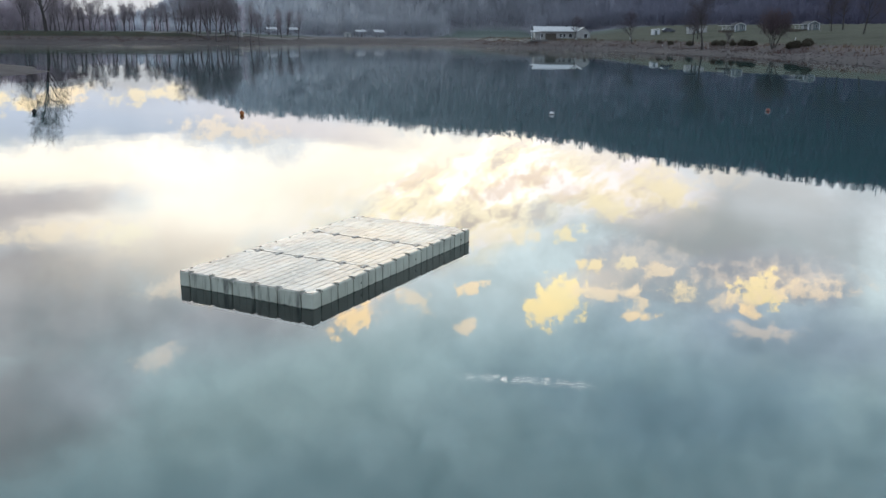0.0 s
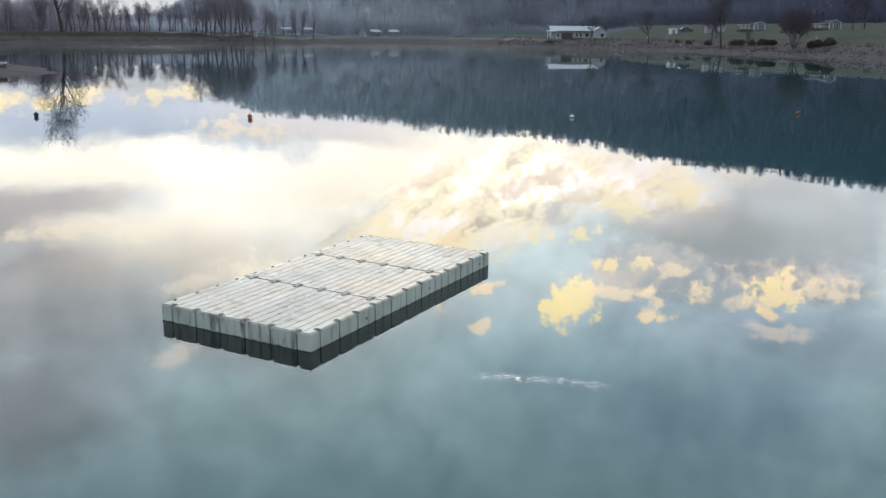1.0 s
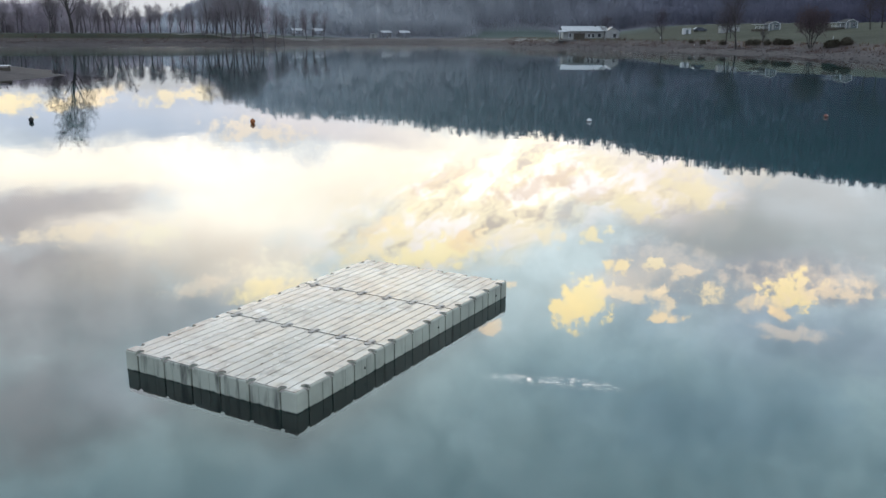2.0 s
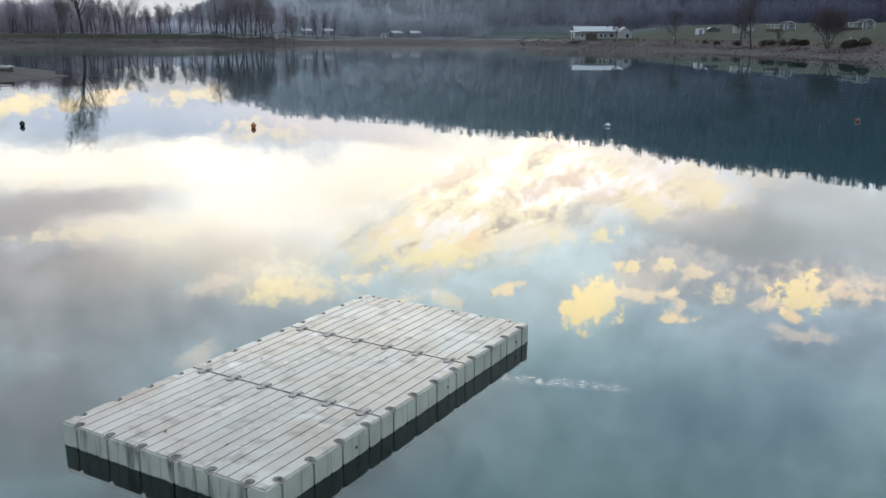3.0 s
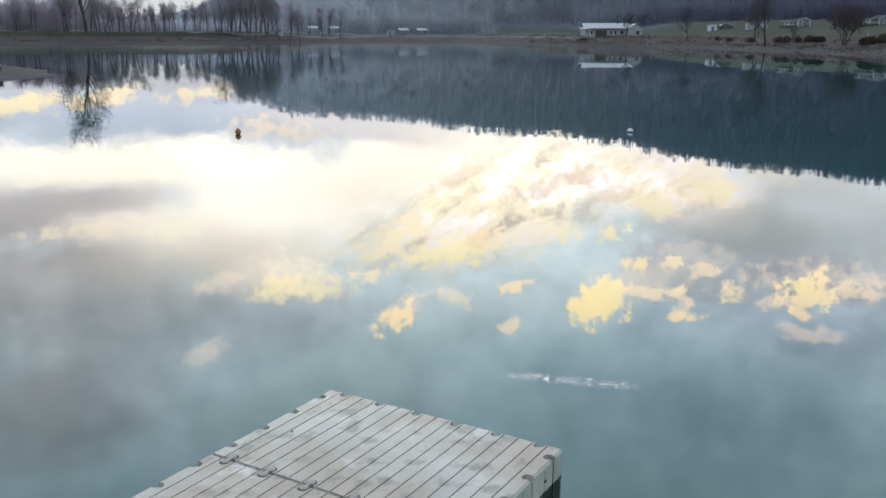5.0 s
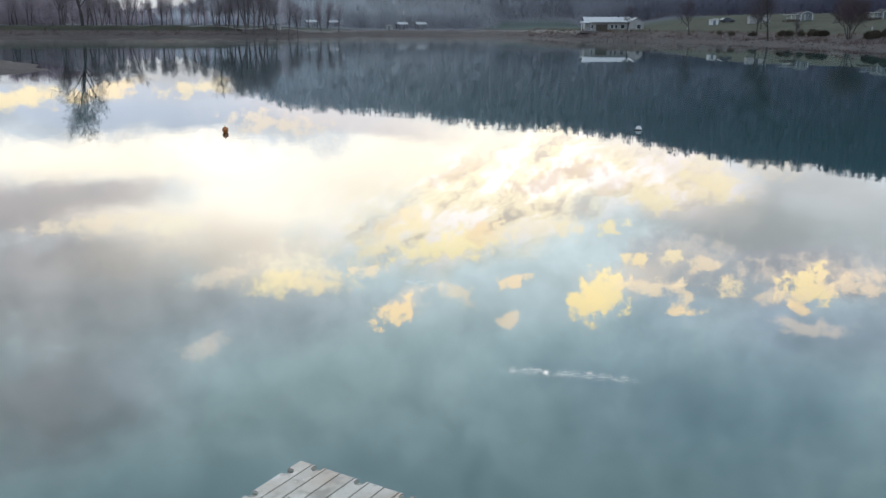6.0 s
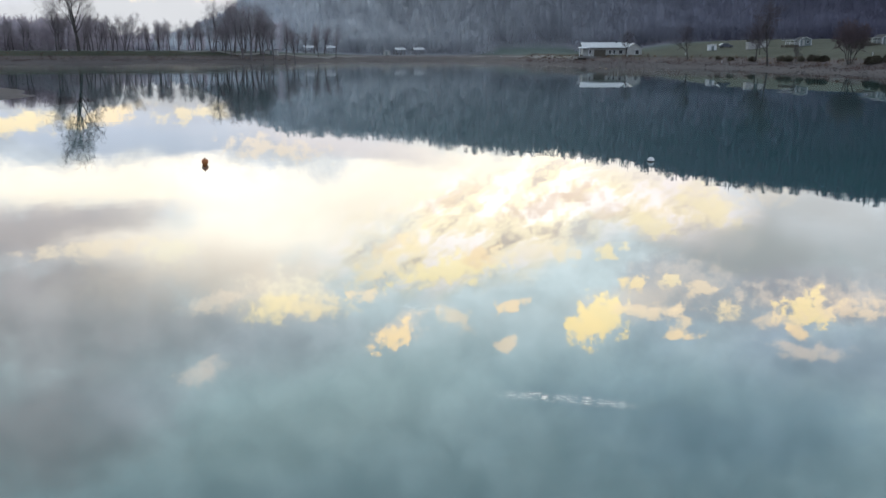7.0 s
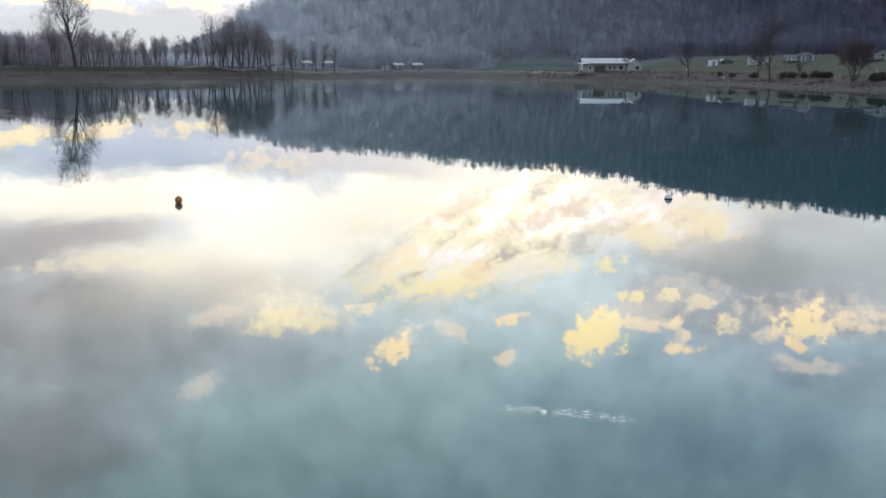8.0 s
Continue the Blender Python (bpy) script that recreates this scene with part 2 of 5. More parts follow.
def contrail(az0, el0, az1, el1, thick, glow):
    """A thin, broken vapour trail between two places of the sky."""
    global tone
    patch_turn = math.degrees(math.atan2(el1 - el0, az1 - az0))
    place = WN.new("ShaderNodeMapping")
    place.vector_type = "TEXTURE"
    place.inputs["Location"].default_value = ((az0 + az1) / 2, (el0 + el1) / 2, 0)
    place.inputs["Rotation"].default_value = (0, 0, radians(patch_turn))
    place.inputs["Scale"].default_value = (math.hypot(az1 - az0, el1 - el0) / 2, thick, 1)
    WL.new(warped(plain, 1.2, (0.3, 0.35, 0), 3), place.inputs[0])
    parts = WN.new("ShaderNodeSeparateXYZ")
    WL.new(place.outputs[0], parts.inputs[0])
    along = wrange(wmath("ABSOLUTE", parts.outputs[0]), 1.0, 0.5, 0, 1, True)
    across = wrange(wmath("ABSOLUTE", parts.outputs[1]), 1.0, 0.2, 0, 1, True)
    dashes = WN.new("ShaderNodeMapping")
    dashes.inputs["Scale"].default_value = (1.7, 19.0, 1)
    WL.new(warped(plain, 0.8, (0.2, 0.5, 0), 3), dashes.inputs[0])
    broken = wrange(wnoise(dashes.outputs[0], 1.0, 4), 0.54, 0.61, 0, 1, True)
    tone = wmix(wmath("MULTIPLY", wmath("MULTIPLY", along, across), broken), tone, tuple(10 * g for g in glow))


contrail(0.5, 21.9, 11.4, 22.25, 0.34, (9.5, 9.6, 9.4))
contrail(-6.0, 16.3, -1.5, 16.6, 0.24, (3.6, 4.2, 4.4))

backdrop = WN.new("ShaderNodeBackground")
warmth = WN.new("ShaderNodeVectorMath")
warmth.operation = "MULTIPLY"
WL.new(tone, warmth.inputs[0])
warmth.inputs[1].default_value = (1.045, 1.0, 1.0)
WL.new(warmth.outputs[0], backdrop.inputs[0])
backdrop.inputs[1].default_value = 0.1
WL.new(backdrop.outputs[0], WN.new("ShaderNodeOutputWorld").inputs[0])

# The sun, already down behind the wooded hill.
sun = new("sun", bpy.data.lights.new("sun", "SUN"))
sun.data.energy, sun.data.angle, sun.data.color = 1.0, radians(3), (1.0, 0.86, 0.66)
away = Vector((math.sin(radians(SUN_AZ)) * math.cos(radians(SUN_EL)), math.cos(radians(SUN_AZ)) * math.cos(radians(SUN_EL)), math.sin(radians(SUN_EL))))
sun.matrix_world = look(away * 300, (0, 0, 0))

# ---------------------------------------------------------------- materials
def material(name, dark, light, scale, rough=0.8, bump=0.0, spec=0.4, stretch=(1, 1, 1), metal=0.0, per="", fine=8.0, ior=1.45, thin=0.0):
    """A procedural surface: two colours over a coarse and a fine noise, with relief. per: "object" or "island" for a shade of its own."""
    m = bpy.data.materials.new(name)
    m.use_nodes = True
    n, l = m.node_tree.nodes, m.node_tree.links
    b = n["Principled BSDF"]
    tc, mp = n.new("ShaderNodeTexCoord"), n.new("ShaderNodeMapping")
    l.new(tc.outputs["Object"], mp.inputs[0])
    mp.inputs["Scale"].default_value = stretch
    big, small = n.new("ShaderNodeTexNoise"), n.new("ShaderNodeTexNoise")
    for node, s, d in ((big, scale, 5), (small, scale * fine, 4)):
        l.new(mp.outputs[0], node.inputs["Vector"])
        node.inputs["Scale"].default_value, node.inputs["Detail"].default_value = s, d
    add = n.new("ShaderNodeMath")
    add.operation = "MULTIPLY_ADD"
    l.new(small.outputs[0], add.inputs[0])
    add.inputs[1].default_value = 0.45
    l.new(big.outputs[0], add.inputs[2])
    last = add.outputs[0]
    if per:
        rnd = n.new("ShaderNodeObjectInfo").outputs["Random"] if per == "object" else n.new("ShaderNodeNewGeometry").outputs["Random Per Island"]
        more = n.new("ShaderNodeMath")
        more.operation = "MULTIPLY_ADD"
        l.new(rnd, more.inputs[0])
        more.inputs[1].default_value = 0.35
        l.new(last, more.inputs[2])
        last = more.outputs[0]
    spread = n.new("ShaderNodeMapRange")
    l.new(last, spread.inputs[0])
    spread.inputs[1].default_value, spread.inputs[2].default_value = 0.48, 1.02 + (0.25 if per else 0)
    mix = n.new("ShaderNodeMix")
    mix.data_type = "RGBA"
    l.new(spread.outputs[0], mix.inputs[0])
    mix.inputs[6].default_value, mix.inputs[7].default_value = (*dark, 1), (*light, 1)
    l.new(mix.outputs[2], b.inputs["Base Color"])
    vary = n.new("ShaderNodeMapRange")
    l.new(small.outputs[0], vary.inputs[0])
    vary.inputs[3].default_value, vary.inputs[4].default_value = max(0.02, rough - 0.12), min(1.0, rough + 0.12)
    l.new(vary.outputs[0], b.inputs["Roughness"])
    b.inputs["Metallic"].default_value, b.inputs["Specular IOR Level"].default_value, b.inputs["IOR"].default_value = metal, spec, ior
    if bump:
        bp = n.new("ShaderNodeBump")
        bp.inputs["Distance"].default_value = bump
        l.new(add.outputs[0], bp.inputs["Height"])
        l.new(bp.outputs[0], b.inputs["Normal"])
    if thin:
        # twigs and blades let some light through
        glow, both = n.new("ShaderNodeBsdfTranslucent"), n.new("ShaderNodeMixShader")
        l.new(mix.outputs[2], glow.inputs[0])
        both.inputs[0].default_value = thin
        l.new(b.outputs[0], both.inputs[1])
        l.new(glow.outputs[0], both.inputs[2])
        l.new(both.outputs[0], n["Material Output"].inputs[0])
    return m


def water_material():
    """Calm surface that mirrors and shows the sheet added below through a teal tint: long faint swell everywhere, small
    ripples in loose patches, and towards the far bank a breath of wind whose ripples are too fine to be told apart."""
    m = bpy.data.materials.new("lake_water")
    m.use_nodes = True
    n, l = m.node_tree.nodes, m.node_tree.links
    n.remove(n["Principled BSDF"])
    geo = n.new("ShaderNodeNewGeometry")
    xyz = n.new("ShaderNodeSeparateXYZ")
    l.new(geo.outputs["Position"], xyz.inputs[0])

    def tex(scale, detail, stretch, turn=0.0):
        mp, node = n.new("ShaderNodeMapping"), n.new("ShaderNodeTexNoise")
        l.new(geo.outputs["Position"], mp.inputs[0])
        mp.inputs["Scale"].default_value, mp.inputs["Rotation"].default_value = stretch, (0, 0, turn)
        l.new(mp.outputs[0], node.inputs["Vector"])
        node.inputs["Scale"].default_value, node.inputs["Detail"].default_value = scale, detail
        return node.outputs[0]

    def ramp(v, a, c, d, e):
        node = n.new("ShaderNodeMapRange")
        l.new(v, node.inputs[0])
        for k, value in enumerate((a, c, d, e)):
            node.inputs[k + 1].default_value = value
        return node.outputs[0]

    def calc(op, a, b, c=None):
        node = n.new("ShaderNodeMath")
        node.operation = op
        for k, v in enumerate((a, b, c)):
            if v is None:
                continue
            if isinstance(v, (int, float)):
                node.inputs[k].default_value = v
            else:
                l.new(v, node.inputs[k])
        return node.outputs[0]

    swell = tex(0.35, 2, (1, 1, 1))
    ripple = tex(1.4, 0, (0.35, 1.45, 1.0), 0.06)
    patches = ramp(tex(0.045, 2, (1, 1, 1)), 0.40, 0.62, 0.35, 1.0)
    breeze = calc("ADD", ramp(xyz.outputs[0], 62.0, 75.0, 0.01, 0.4), ramp(xyz.outputs[0], -2.0, 9.0, 0.0, RIPPLE_NEAR))
    height = calc("MULTIPLY_ADD", calc("MULTIPLY", ripple, calc("MULTIPLY", patches, breeze)), 2.4, swell)
    bp = n.new("ShaderNodeBump")
    bp.inputs["Distance"].default_value = 0.0020
    l.new(height, bp.inputs["Height"])
    gloss, clear, both, fres = (n.new(k) for k in ("ShaderNodeBsdfAnisotropic", "ShaderNodeBsdfTransparent", "ShaderNodeMixShader", "ShaderNodeFresnel"))
    fres.inputs["IOR"].default_value = 1.333
    clear.inputs["Color"].default_value = (0.17, 0.332, 0.340, 1)
    gloss.inputs["Color"].default_value = (1, 1, 1, 1)
    l.new(ramp(xyz.outputs[1], 90.0, 250.0, 0.0, 0.075), gloss.inputs["Roughness"])
    for node in (gloss, fres):
        l.new(bp.outputs[0], node.inputs["Normal"])
    l.new(fres.outputs[0], both.inputs[0])
    l.new(clear.outputs[0], both.inputs[1])
    l.new(gloss.outputs[0], both.inputs[2])
    l.new(both.outputs[0], n["Material Output"].inputs[0])
    return m


RIPPLE_NEAR = 0.09
MEADOW = (0.058, 0.056)   # middle and half width, as x over y


def ground_material():
    """Gravel at the water's edge, rough dry grass on the bank, lawn above, leaf litter on the wooded hill; the far
    tones hold haze.
    """
    m = bpy.data.materials.new("shore_ground")
    m.use_nodes = True
    n, l = m.node_tree.nodes, m.node_tree.links
    b = n["Principled BSDF"]
    geo, xyz = n.new("ShaderNodeNewGeometry"), n.new("ShaderNodeSeparateXYZ")
    l.new(geo.outputs["Position"], xyz.inputs[0])

    def tex(scale, detail=5):
        node = n.new("ShaderNodeTexNoise")
        l.new(geo.outputs["Position"], node.inputs["Vector"])
        node.inputs["Scale"].default_value, node.inputs["Detail"].default_value = scale, detail
        return node.outputs[0]

    def blend(f, a, c):
        node = n.new("ShaderNodeMix")
        node.data_type = "RGBA"
        l.new(f, node.inputs[0])
        for socket, v in ((node.inputs[6], a), (node.inputs[7], c)):
            if isinstance(v, tuple):
                socket.default_value = (*v, 1)
            else:
                l.new(v, socket)
        return node.outputs[2]

    def ramp(v, a, c):
        node = n.new("ShaderNodeMapRange")
        l.new(v, node.inputs[0])
        node.inputs[1].default_value, node.inputs[2].default_value = a, c
        return node.outputs[0]

    def plus(v, w, k):
        node = n.new("ShaderNodeMath")
        node.operation = "MULTIPLY_ADD"
        l.new(w, node.inputs[0])
        node.inputs[1].default_value = k
        l.new(v, node.inputs[2])
        return node.outputs[0]

    coarse, mid, fine_n = tex(0.06), tex(0.5), tex(4.0)
    gravel = blend(ramp(plus(mid, fine_n, 0.8), 0.6, 1.2), (0.036, 0.031, 0.033), (0.070, 0.061, 0.063))
    dry = blend(ramp(plus(mid, fine_n, 0.6), 0.5, 1.1), (0.046, 0.039, 0.040), (0.090, 0.077, 0.076))
    lawn = blend(ramp(plus(coarse, mid, 0.6), 0.5, 1.1), (0.022, 0.026, 0.018), (0.041, 0.045, 0.031))
    # Distance haze is painted into the far meadow's bluer green.
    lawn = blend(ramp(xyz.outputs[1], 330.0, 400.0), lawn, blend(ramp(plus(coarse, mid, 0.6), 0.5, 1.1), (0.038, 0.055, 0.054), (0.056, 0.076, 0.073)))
    # The hill's ground takes the woods' haze tone, darker to the right.
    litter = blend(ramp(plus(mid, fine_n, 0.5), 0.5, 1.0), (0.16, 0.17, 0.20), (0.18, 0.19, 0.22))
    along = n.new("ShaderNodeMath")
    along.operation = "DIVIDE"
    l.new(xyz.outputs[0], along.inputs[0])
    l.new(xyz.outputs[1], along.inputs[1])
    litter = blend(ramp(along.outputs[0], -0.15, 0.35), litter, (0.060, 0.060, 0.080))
    high = plus(xyz.outputs[2], mid, 1.2)
    tone_out = blend(ramp(high, 1.9, 2.2), gravel, dry)
    tone_out = blend(ramp(high, 3.0, 3.4), tone_out, lawn)
    # A meadow runs up behind the clubhouse, between two arms of the woods.
    off, gap = n.new("ShaderNodeMath"), n.new("ShaderNodeMath")
    off.operation, gap.operation = "SUBTRACT", "ABSOLUTE"
    l.new(along.outputs[0], off.inputs[0])
    off.inputs[1].default_value = MEADOW[0]
    l.new(off.outputs[0], gap.inputs[0])
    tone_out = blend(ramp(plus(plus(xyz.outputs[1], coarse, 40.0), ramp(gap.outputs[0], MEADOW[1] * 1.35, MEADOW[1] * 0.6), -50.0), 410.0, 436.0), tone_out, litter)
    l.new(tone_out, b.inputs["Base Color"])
    b.inputs["Roughness"].default_value, b.inputs["Specular IOR Level"].default_value = 0.95, 0.15
    bp = n.new("ShaderNodeBump")
    bp.inputs["Distance"].default_value = 0.15
    l.new(plus(mid, fine_n, 0.5), bp.inputs["Height"])
    l.new(bp.outputs[0], b.inputs["Normal"])
    return m


def deck_material():
    """Grey moulded plastic, weathered, with pale dried patches, brown dirt and damp, glossier places."""
    m = bpy.data.materials.new("weathered_grey_plastic")
    m.use_nodes = True
    n, l = m.node_tree.nodes, m.node_tree.links
    b = n["Principled BSDF"]
    geo = n.new("ShaderNodeNewGeometry")

    def tex(scale, detail=5, stretch=(1, 1, 1)):
        mp, node = n.new("ShaderNodeMapping"), n.new("ShaderNodeTexNoise")
        l.new(geo.outputs["Position"], mp.inputs[0])
        mp.inputs["Scale"].default_value = stretch
        l.new(mp.outputs[0], node.inputs["Vector"])
        node.inputs["Scale"].default_value, node.inputs["Detail"].default_value = scale, detail
        return node.outputs[0]

    def ramp(v, a, c, d=0.0, e=1.0):
        node = n.new("ShaderNodeMapRange")
        l.new(v, node.inputs[0])
        for k, value in enumerate((a, c, d, e)):
            node.inputs[k + 1].default_value = value
        return node.outputs[0]

    def blend(f, a, c):
        node = n.new("ShaderNodeMix")
        node.data_type = "RGBA"
        l.new(f, node.inputs[0])
        for socket, v in ((node.inputs[6], a), (node.inputs[7], c)):
            if isinstance(v, tuple):
                socket.default_value = (*v, 1)
            else:
                l.new(v, socket)
        return node.outputs[2]

    tone_out = blend(ramp(tex(1.1), 0.35, 0.65), (0.272, 0.248, 0.222), (0.368, 0.342, 0.312))
    tone_out = blend(ramp(tex(0.9, 8), 0.45, 0.59, 0, 0.75), tone_out, (0.23, 0.162, 0.118))
    tone_out = blend(ramp(tex(2.1, 4), 0.62, 0.74, 0, 0.5), tone_out, (0.52, 0.51, 0.52))
    tone_out = blend(ramp(tex(3.2, 8), 0.53, 0.66, 0, 0.78), tone_out, (0.13, 0.10, 0.08))
    tone_out = blend(ramp(tex(60, 2), 0.5, 0.75, 0, 0.3), tone_out, (0.14, 0.14, 0.13))
    rnd = n.new("ShaderNodeObjectInfo").outputs["Random"]
    shade = n.new("ShaderNodeVectorMath")
    shade.operation = "SCALE"
    l.new(tone_out, shade.inputs[0])
    l.new(ramp(rnd, 0, 1, 0.9, 1.08), shade.inputs["Scale"])
    l.new(shade.outputs[0], b.inputs["Base Color"])
    l.new(ramp(tex(0.7, 4), 0.35, 0.68, 0.29, 0.12), b.inputs["Roughness"])
    b.inputs["Specular IOR Level"].default_value = 0.38
    bp = n.new("ShaderNodeBump")
    bp.inputs["Distance"].default_value = 0.0016
    l.new(tex(70, 3), bp.inputs["Height"])
    l.new(bp.outputs[0], b.inputs["Normal"])
    return m


def float_material():
    """The float's flanks: the same plastic with run-down streaks of grime, and green-black from the waterline down."""
    m = bpy.data.materials.new("stained_grey_plastic")
    m.use_nodes = True
    n, l = m.node_tree.nodes, m.node_tree.links
    b = n["Principled BSDF"]
    geo, xyz = n.new("ShaderNodeNewGeometry"), n.new("ShaderNodeSeparateXYZ")
    l.new(geo.outputs["Position"], xyz.inputs[0])

    def tex(scale, detail=5, stretch=(1, 1, 1)):
        mp, node = n.new("ShaderNodeMapping"), n.new("ShaderNodeTexNoise")
        l.new(geo.outputs["Position"], mp.inputs[0])
        mp.inputs["Scale"].default_value = stretch
        l.new(mp.outputs[0], node.inputs["Vector"])
        node.inputs["Scale"].default_value, node.inputs["Detail"].default_value = scale, detail
        return node.outputs[0]

    def ramp(v, a, c, d=0.0, e=1.0):
        node = n.new("ShaderNodeMapRange")
        l.new(v, node.inputs[0])
        for k, value in enumerate((a, c, d, e)):
            node.inputs[k + 1].default_value = value
        return node.outputs[0]

    def blend(f, a, c):
        node = n.new("ShaderNodeMix")
        node.data_type = "RGBA"
        l.new(f, node.inputs[0])
        for socket, v in ((node.inputs[6], a), (node.inputs[7], c)):
            if isinstance(v, tuple):
                socket.default_value = (*v, 1)
            else:
                l.new(v, socket)
        return node.outputs[2]

    tone_out = blend(ramp(tex(2.0), 0.35, 0.65), (0.245, 0.255, 0.215), (0.32, 0.33, 0.28))
    # The end that faces the weather is streaked more than the sides.
    faces, streak = n.new("ShaderNodeSeparateXYZ"), n.new("ShaderNodeMath")
    l.new(geo.outputs["Normal"], faces.inputs[0])
    streak.operation = "MULTIPLY"
    l.new(ramp(tex(9.0, 3, (1, 1, 0.16)), 0.52, 0.70, 0, 0.9), streak.inputs[0])
    l.new(ramp(faces.outputs[0], -0.2, 0.5, 1.0, 0.3), streak.inputs[1])
    tone_out = blend(streak.outputs[0], tone_out, (0.04, 0.042, 0.038))
    uneven = n.new("ShaderNodeMath")
    uneven.operation = "MULTIPLY_ADD"
    l.new(tex(9.0, 4), uneven.inputs[0])
    uneven.inputs[1].default_value = 0.07
    l.new(xyz.outputs[2], uneven.inputs[2])
    # Dark from the waterline down, which imitates the dock's dark reflection.
    tone_out = blend(ramp(uneven.outputs[0], 0.052, 0.036), tone_out, (0.014, 0.030, 0.024))
    l.new(tone_out, b.inputs["Base Color"])
    b.inputs["Roughness"].default_value = 0.5
    bp = n.new("ShaderNodeBump")
    bp.inputs["Distance"].default_value = 0.003
    l.new(tex(12, 3), bp.inputs["Height"])
    l.new(bp.outputs[0], b.inputs["Normal"])
    return m


WATER, GROUND, DECK, FLOAT = water_material(), ground_material(), deck_material(), float_material()
DEPTH_SHEET = material("pale_depth_sheet", (0.80, 0.82, 0.84), (0.94, 0.94, 0.95), 0.05, 1.0, spec=0.0)
COUPLER = material("grey_rubber", (0.16, 0.147, 0.138), (0.26, 0.242, 0.23), 9, 0.45, 0.002)
GROOVE = material("dark_grey_plastic", (0.05, 0.047, 0.042), (0.11, 0.10, 0.09), 20, 0.8)
LEAF = material("dead_leaf", (0.05, 0.03, 0.02), (0.14, 0.09, 0.05), 30, 0.8, per="object")
DARKBARK = material("dark_bark", (0.03, 0.027, 0.027), (0.075, 0.067, 0.066), 1.2, 0.95, 0.02, 0.1, (1, 1, 0.3))
DARKTWIG = material("dark_twigs", (0.075, 0.064, 0.072), (0.13, 0.112, 0.125), 0.3, 0.95, spec=0.05, per="object", thin=0.5)
BARK = material("bare_bark", (0.06, 0.052, 0.056), (0.12, 0.106, 0.112), 1.2, 0.95, 0.02, 0.1, (1, 1, 0.3))
# Lighter than the dark twigs: haze over the left bank is in the colour.
TWIG = material("hazed_bare_twigs", (0.21, 0.185, 0.205), (0.34, 0.305, 0.33), 0.3, 0.95, spec=0.05, per="object", thin=0.5)
REDTWIG = material("reddish_twigs", (0.035, 0.022, 0.022), (0.095, 0.06, 0.058), 0.3, 0.95, spec=0.05, per="object", thin=0.5)
REDCROWN = material("reddish_crown", (0.095, 0.074, 0.082), (0.165, 0.128, 0.14), 0.3, 0.95, spec=0.05, per="object", thin=0.5)
WOODS = material("hazed_winter_woods", (0.385, 0.405, 0.455), (0.40, 0.42, 0.47), 0.02, 0.98, spec=0.03, per="island", thin=0.7)
REED = material("dry_reed", (0.06, 0.042, 0.026), (0.17, 0.12, 0.07), 0.15, 0.95, spec=0.05, per="island", thin=0.5)
HEDGE = material("hedge_leaf", (0.03, 0.028, 0.022), (0.075, 0.066, 0.05), 2, 0.9, spec=0.1, per="island")
STONE = material("shore_stone", (0.045, 0.042, 0.045), (0.12, 0.113, 0.115), 1.5, 0.9, 0.02, per="island")


def haze_along(mat, stops):
    """Puts haze into a colour along the hill, palest at the left: stops of (x over y, factor)."""
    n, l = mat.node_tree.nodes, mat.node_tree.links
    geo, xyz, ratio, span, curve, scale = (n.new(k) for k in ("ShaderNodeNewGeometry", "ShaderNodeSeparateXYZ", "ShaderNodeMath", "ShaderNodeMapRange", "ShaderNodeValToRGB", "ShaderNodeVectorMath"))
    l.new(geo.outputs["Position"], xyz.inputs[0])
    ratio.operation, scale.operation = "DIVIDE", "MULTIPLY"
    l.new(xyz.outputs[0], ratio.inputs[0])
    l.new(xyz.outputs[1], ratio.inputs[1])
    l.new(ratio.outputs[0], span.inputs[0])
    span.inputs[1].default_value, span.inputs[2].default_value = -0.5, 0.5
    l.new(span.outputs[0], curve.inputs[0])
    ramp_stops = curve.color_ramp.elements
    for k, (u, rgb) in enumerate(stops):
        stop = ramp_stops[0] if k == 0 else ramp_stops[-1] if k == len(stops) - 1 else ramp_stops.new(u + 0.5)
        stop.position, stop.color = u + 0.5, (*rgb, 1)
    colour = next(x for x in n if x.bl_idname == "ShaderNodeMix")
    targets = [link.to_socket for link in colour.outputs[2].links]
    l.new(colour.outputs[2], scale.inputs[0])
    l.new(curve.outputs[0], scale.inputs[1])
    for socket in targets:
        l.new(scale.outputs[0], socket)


# Misty left end of the hill: its haze is part of this colour.
haze_along(WOODS, ((-0.30, (1.1, 1.1, 1.1)), (-0.20, (1.02, 1.02, 1.0)), (-0.10, (0.86, 0.86, 0.84)), (0.03, (0.66, 0.66, 0.67)), (0.13, (0.52, 0.52, 0.56)),
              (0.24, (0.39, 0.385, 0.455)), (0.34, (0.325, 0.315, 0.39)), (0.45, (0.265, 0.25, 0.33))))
# Thicket colour is raised to hold the haze in front of it.
THICKET = material("hazed_thicket_twigs", (0.36, 0.322, 0.365), (0.45, 0.405, 0.455), 0.05, 0.98, spec=0.03, per="island", thin=0.5)
WHITE = material("white_paint", (0.34, 0.35, 0.37), (0.47, 0.475, 0.49), 0.8, 0.6)
PALEROOF = material("pale_metal_roof", (0.20, 0.215, 0.24), (0.30, 0.32, 0.35), 0.6, 0.45, stretch=(3, 0.3, 1))
GREYROOF = material("dark_roofing", (0.028, 0.029, 0.033), (0.06, 0.061, 0.066), 1.0, 0.9, spec=0.15)
GREYWALL = material("grey_green_boards", (0.075, 0.092, 0.096), (0.12, 0.138, 0.142), 1.0, 0.75, stretch=(0.3, 0.3, 6))
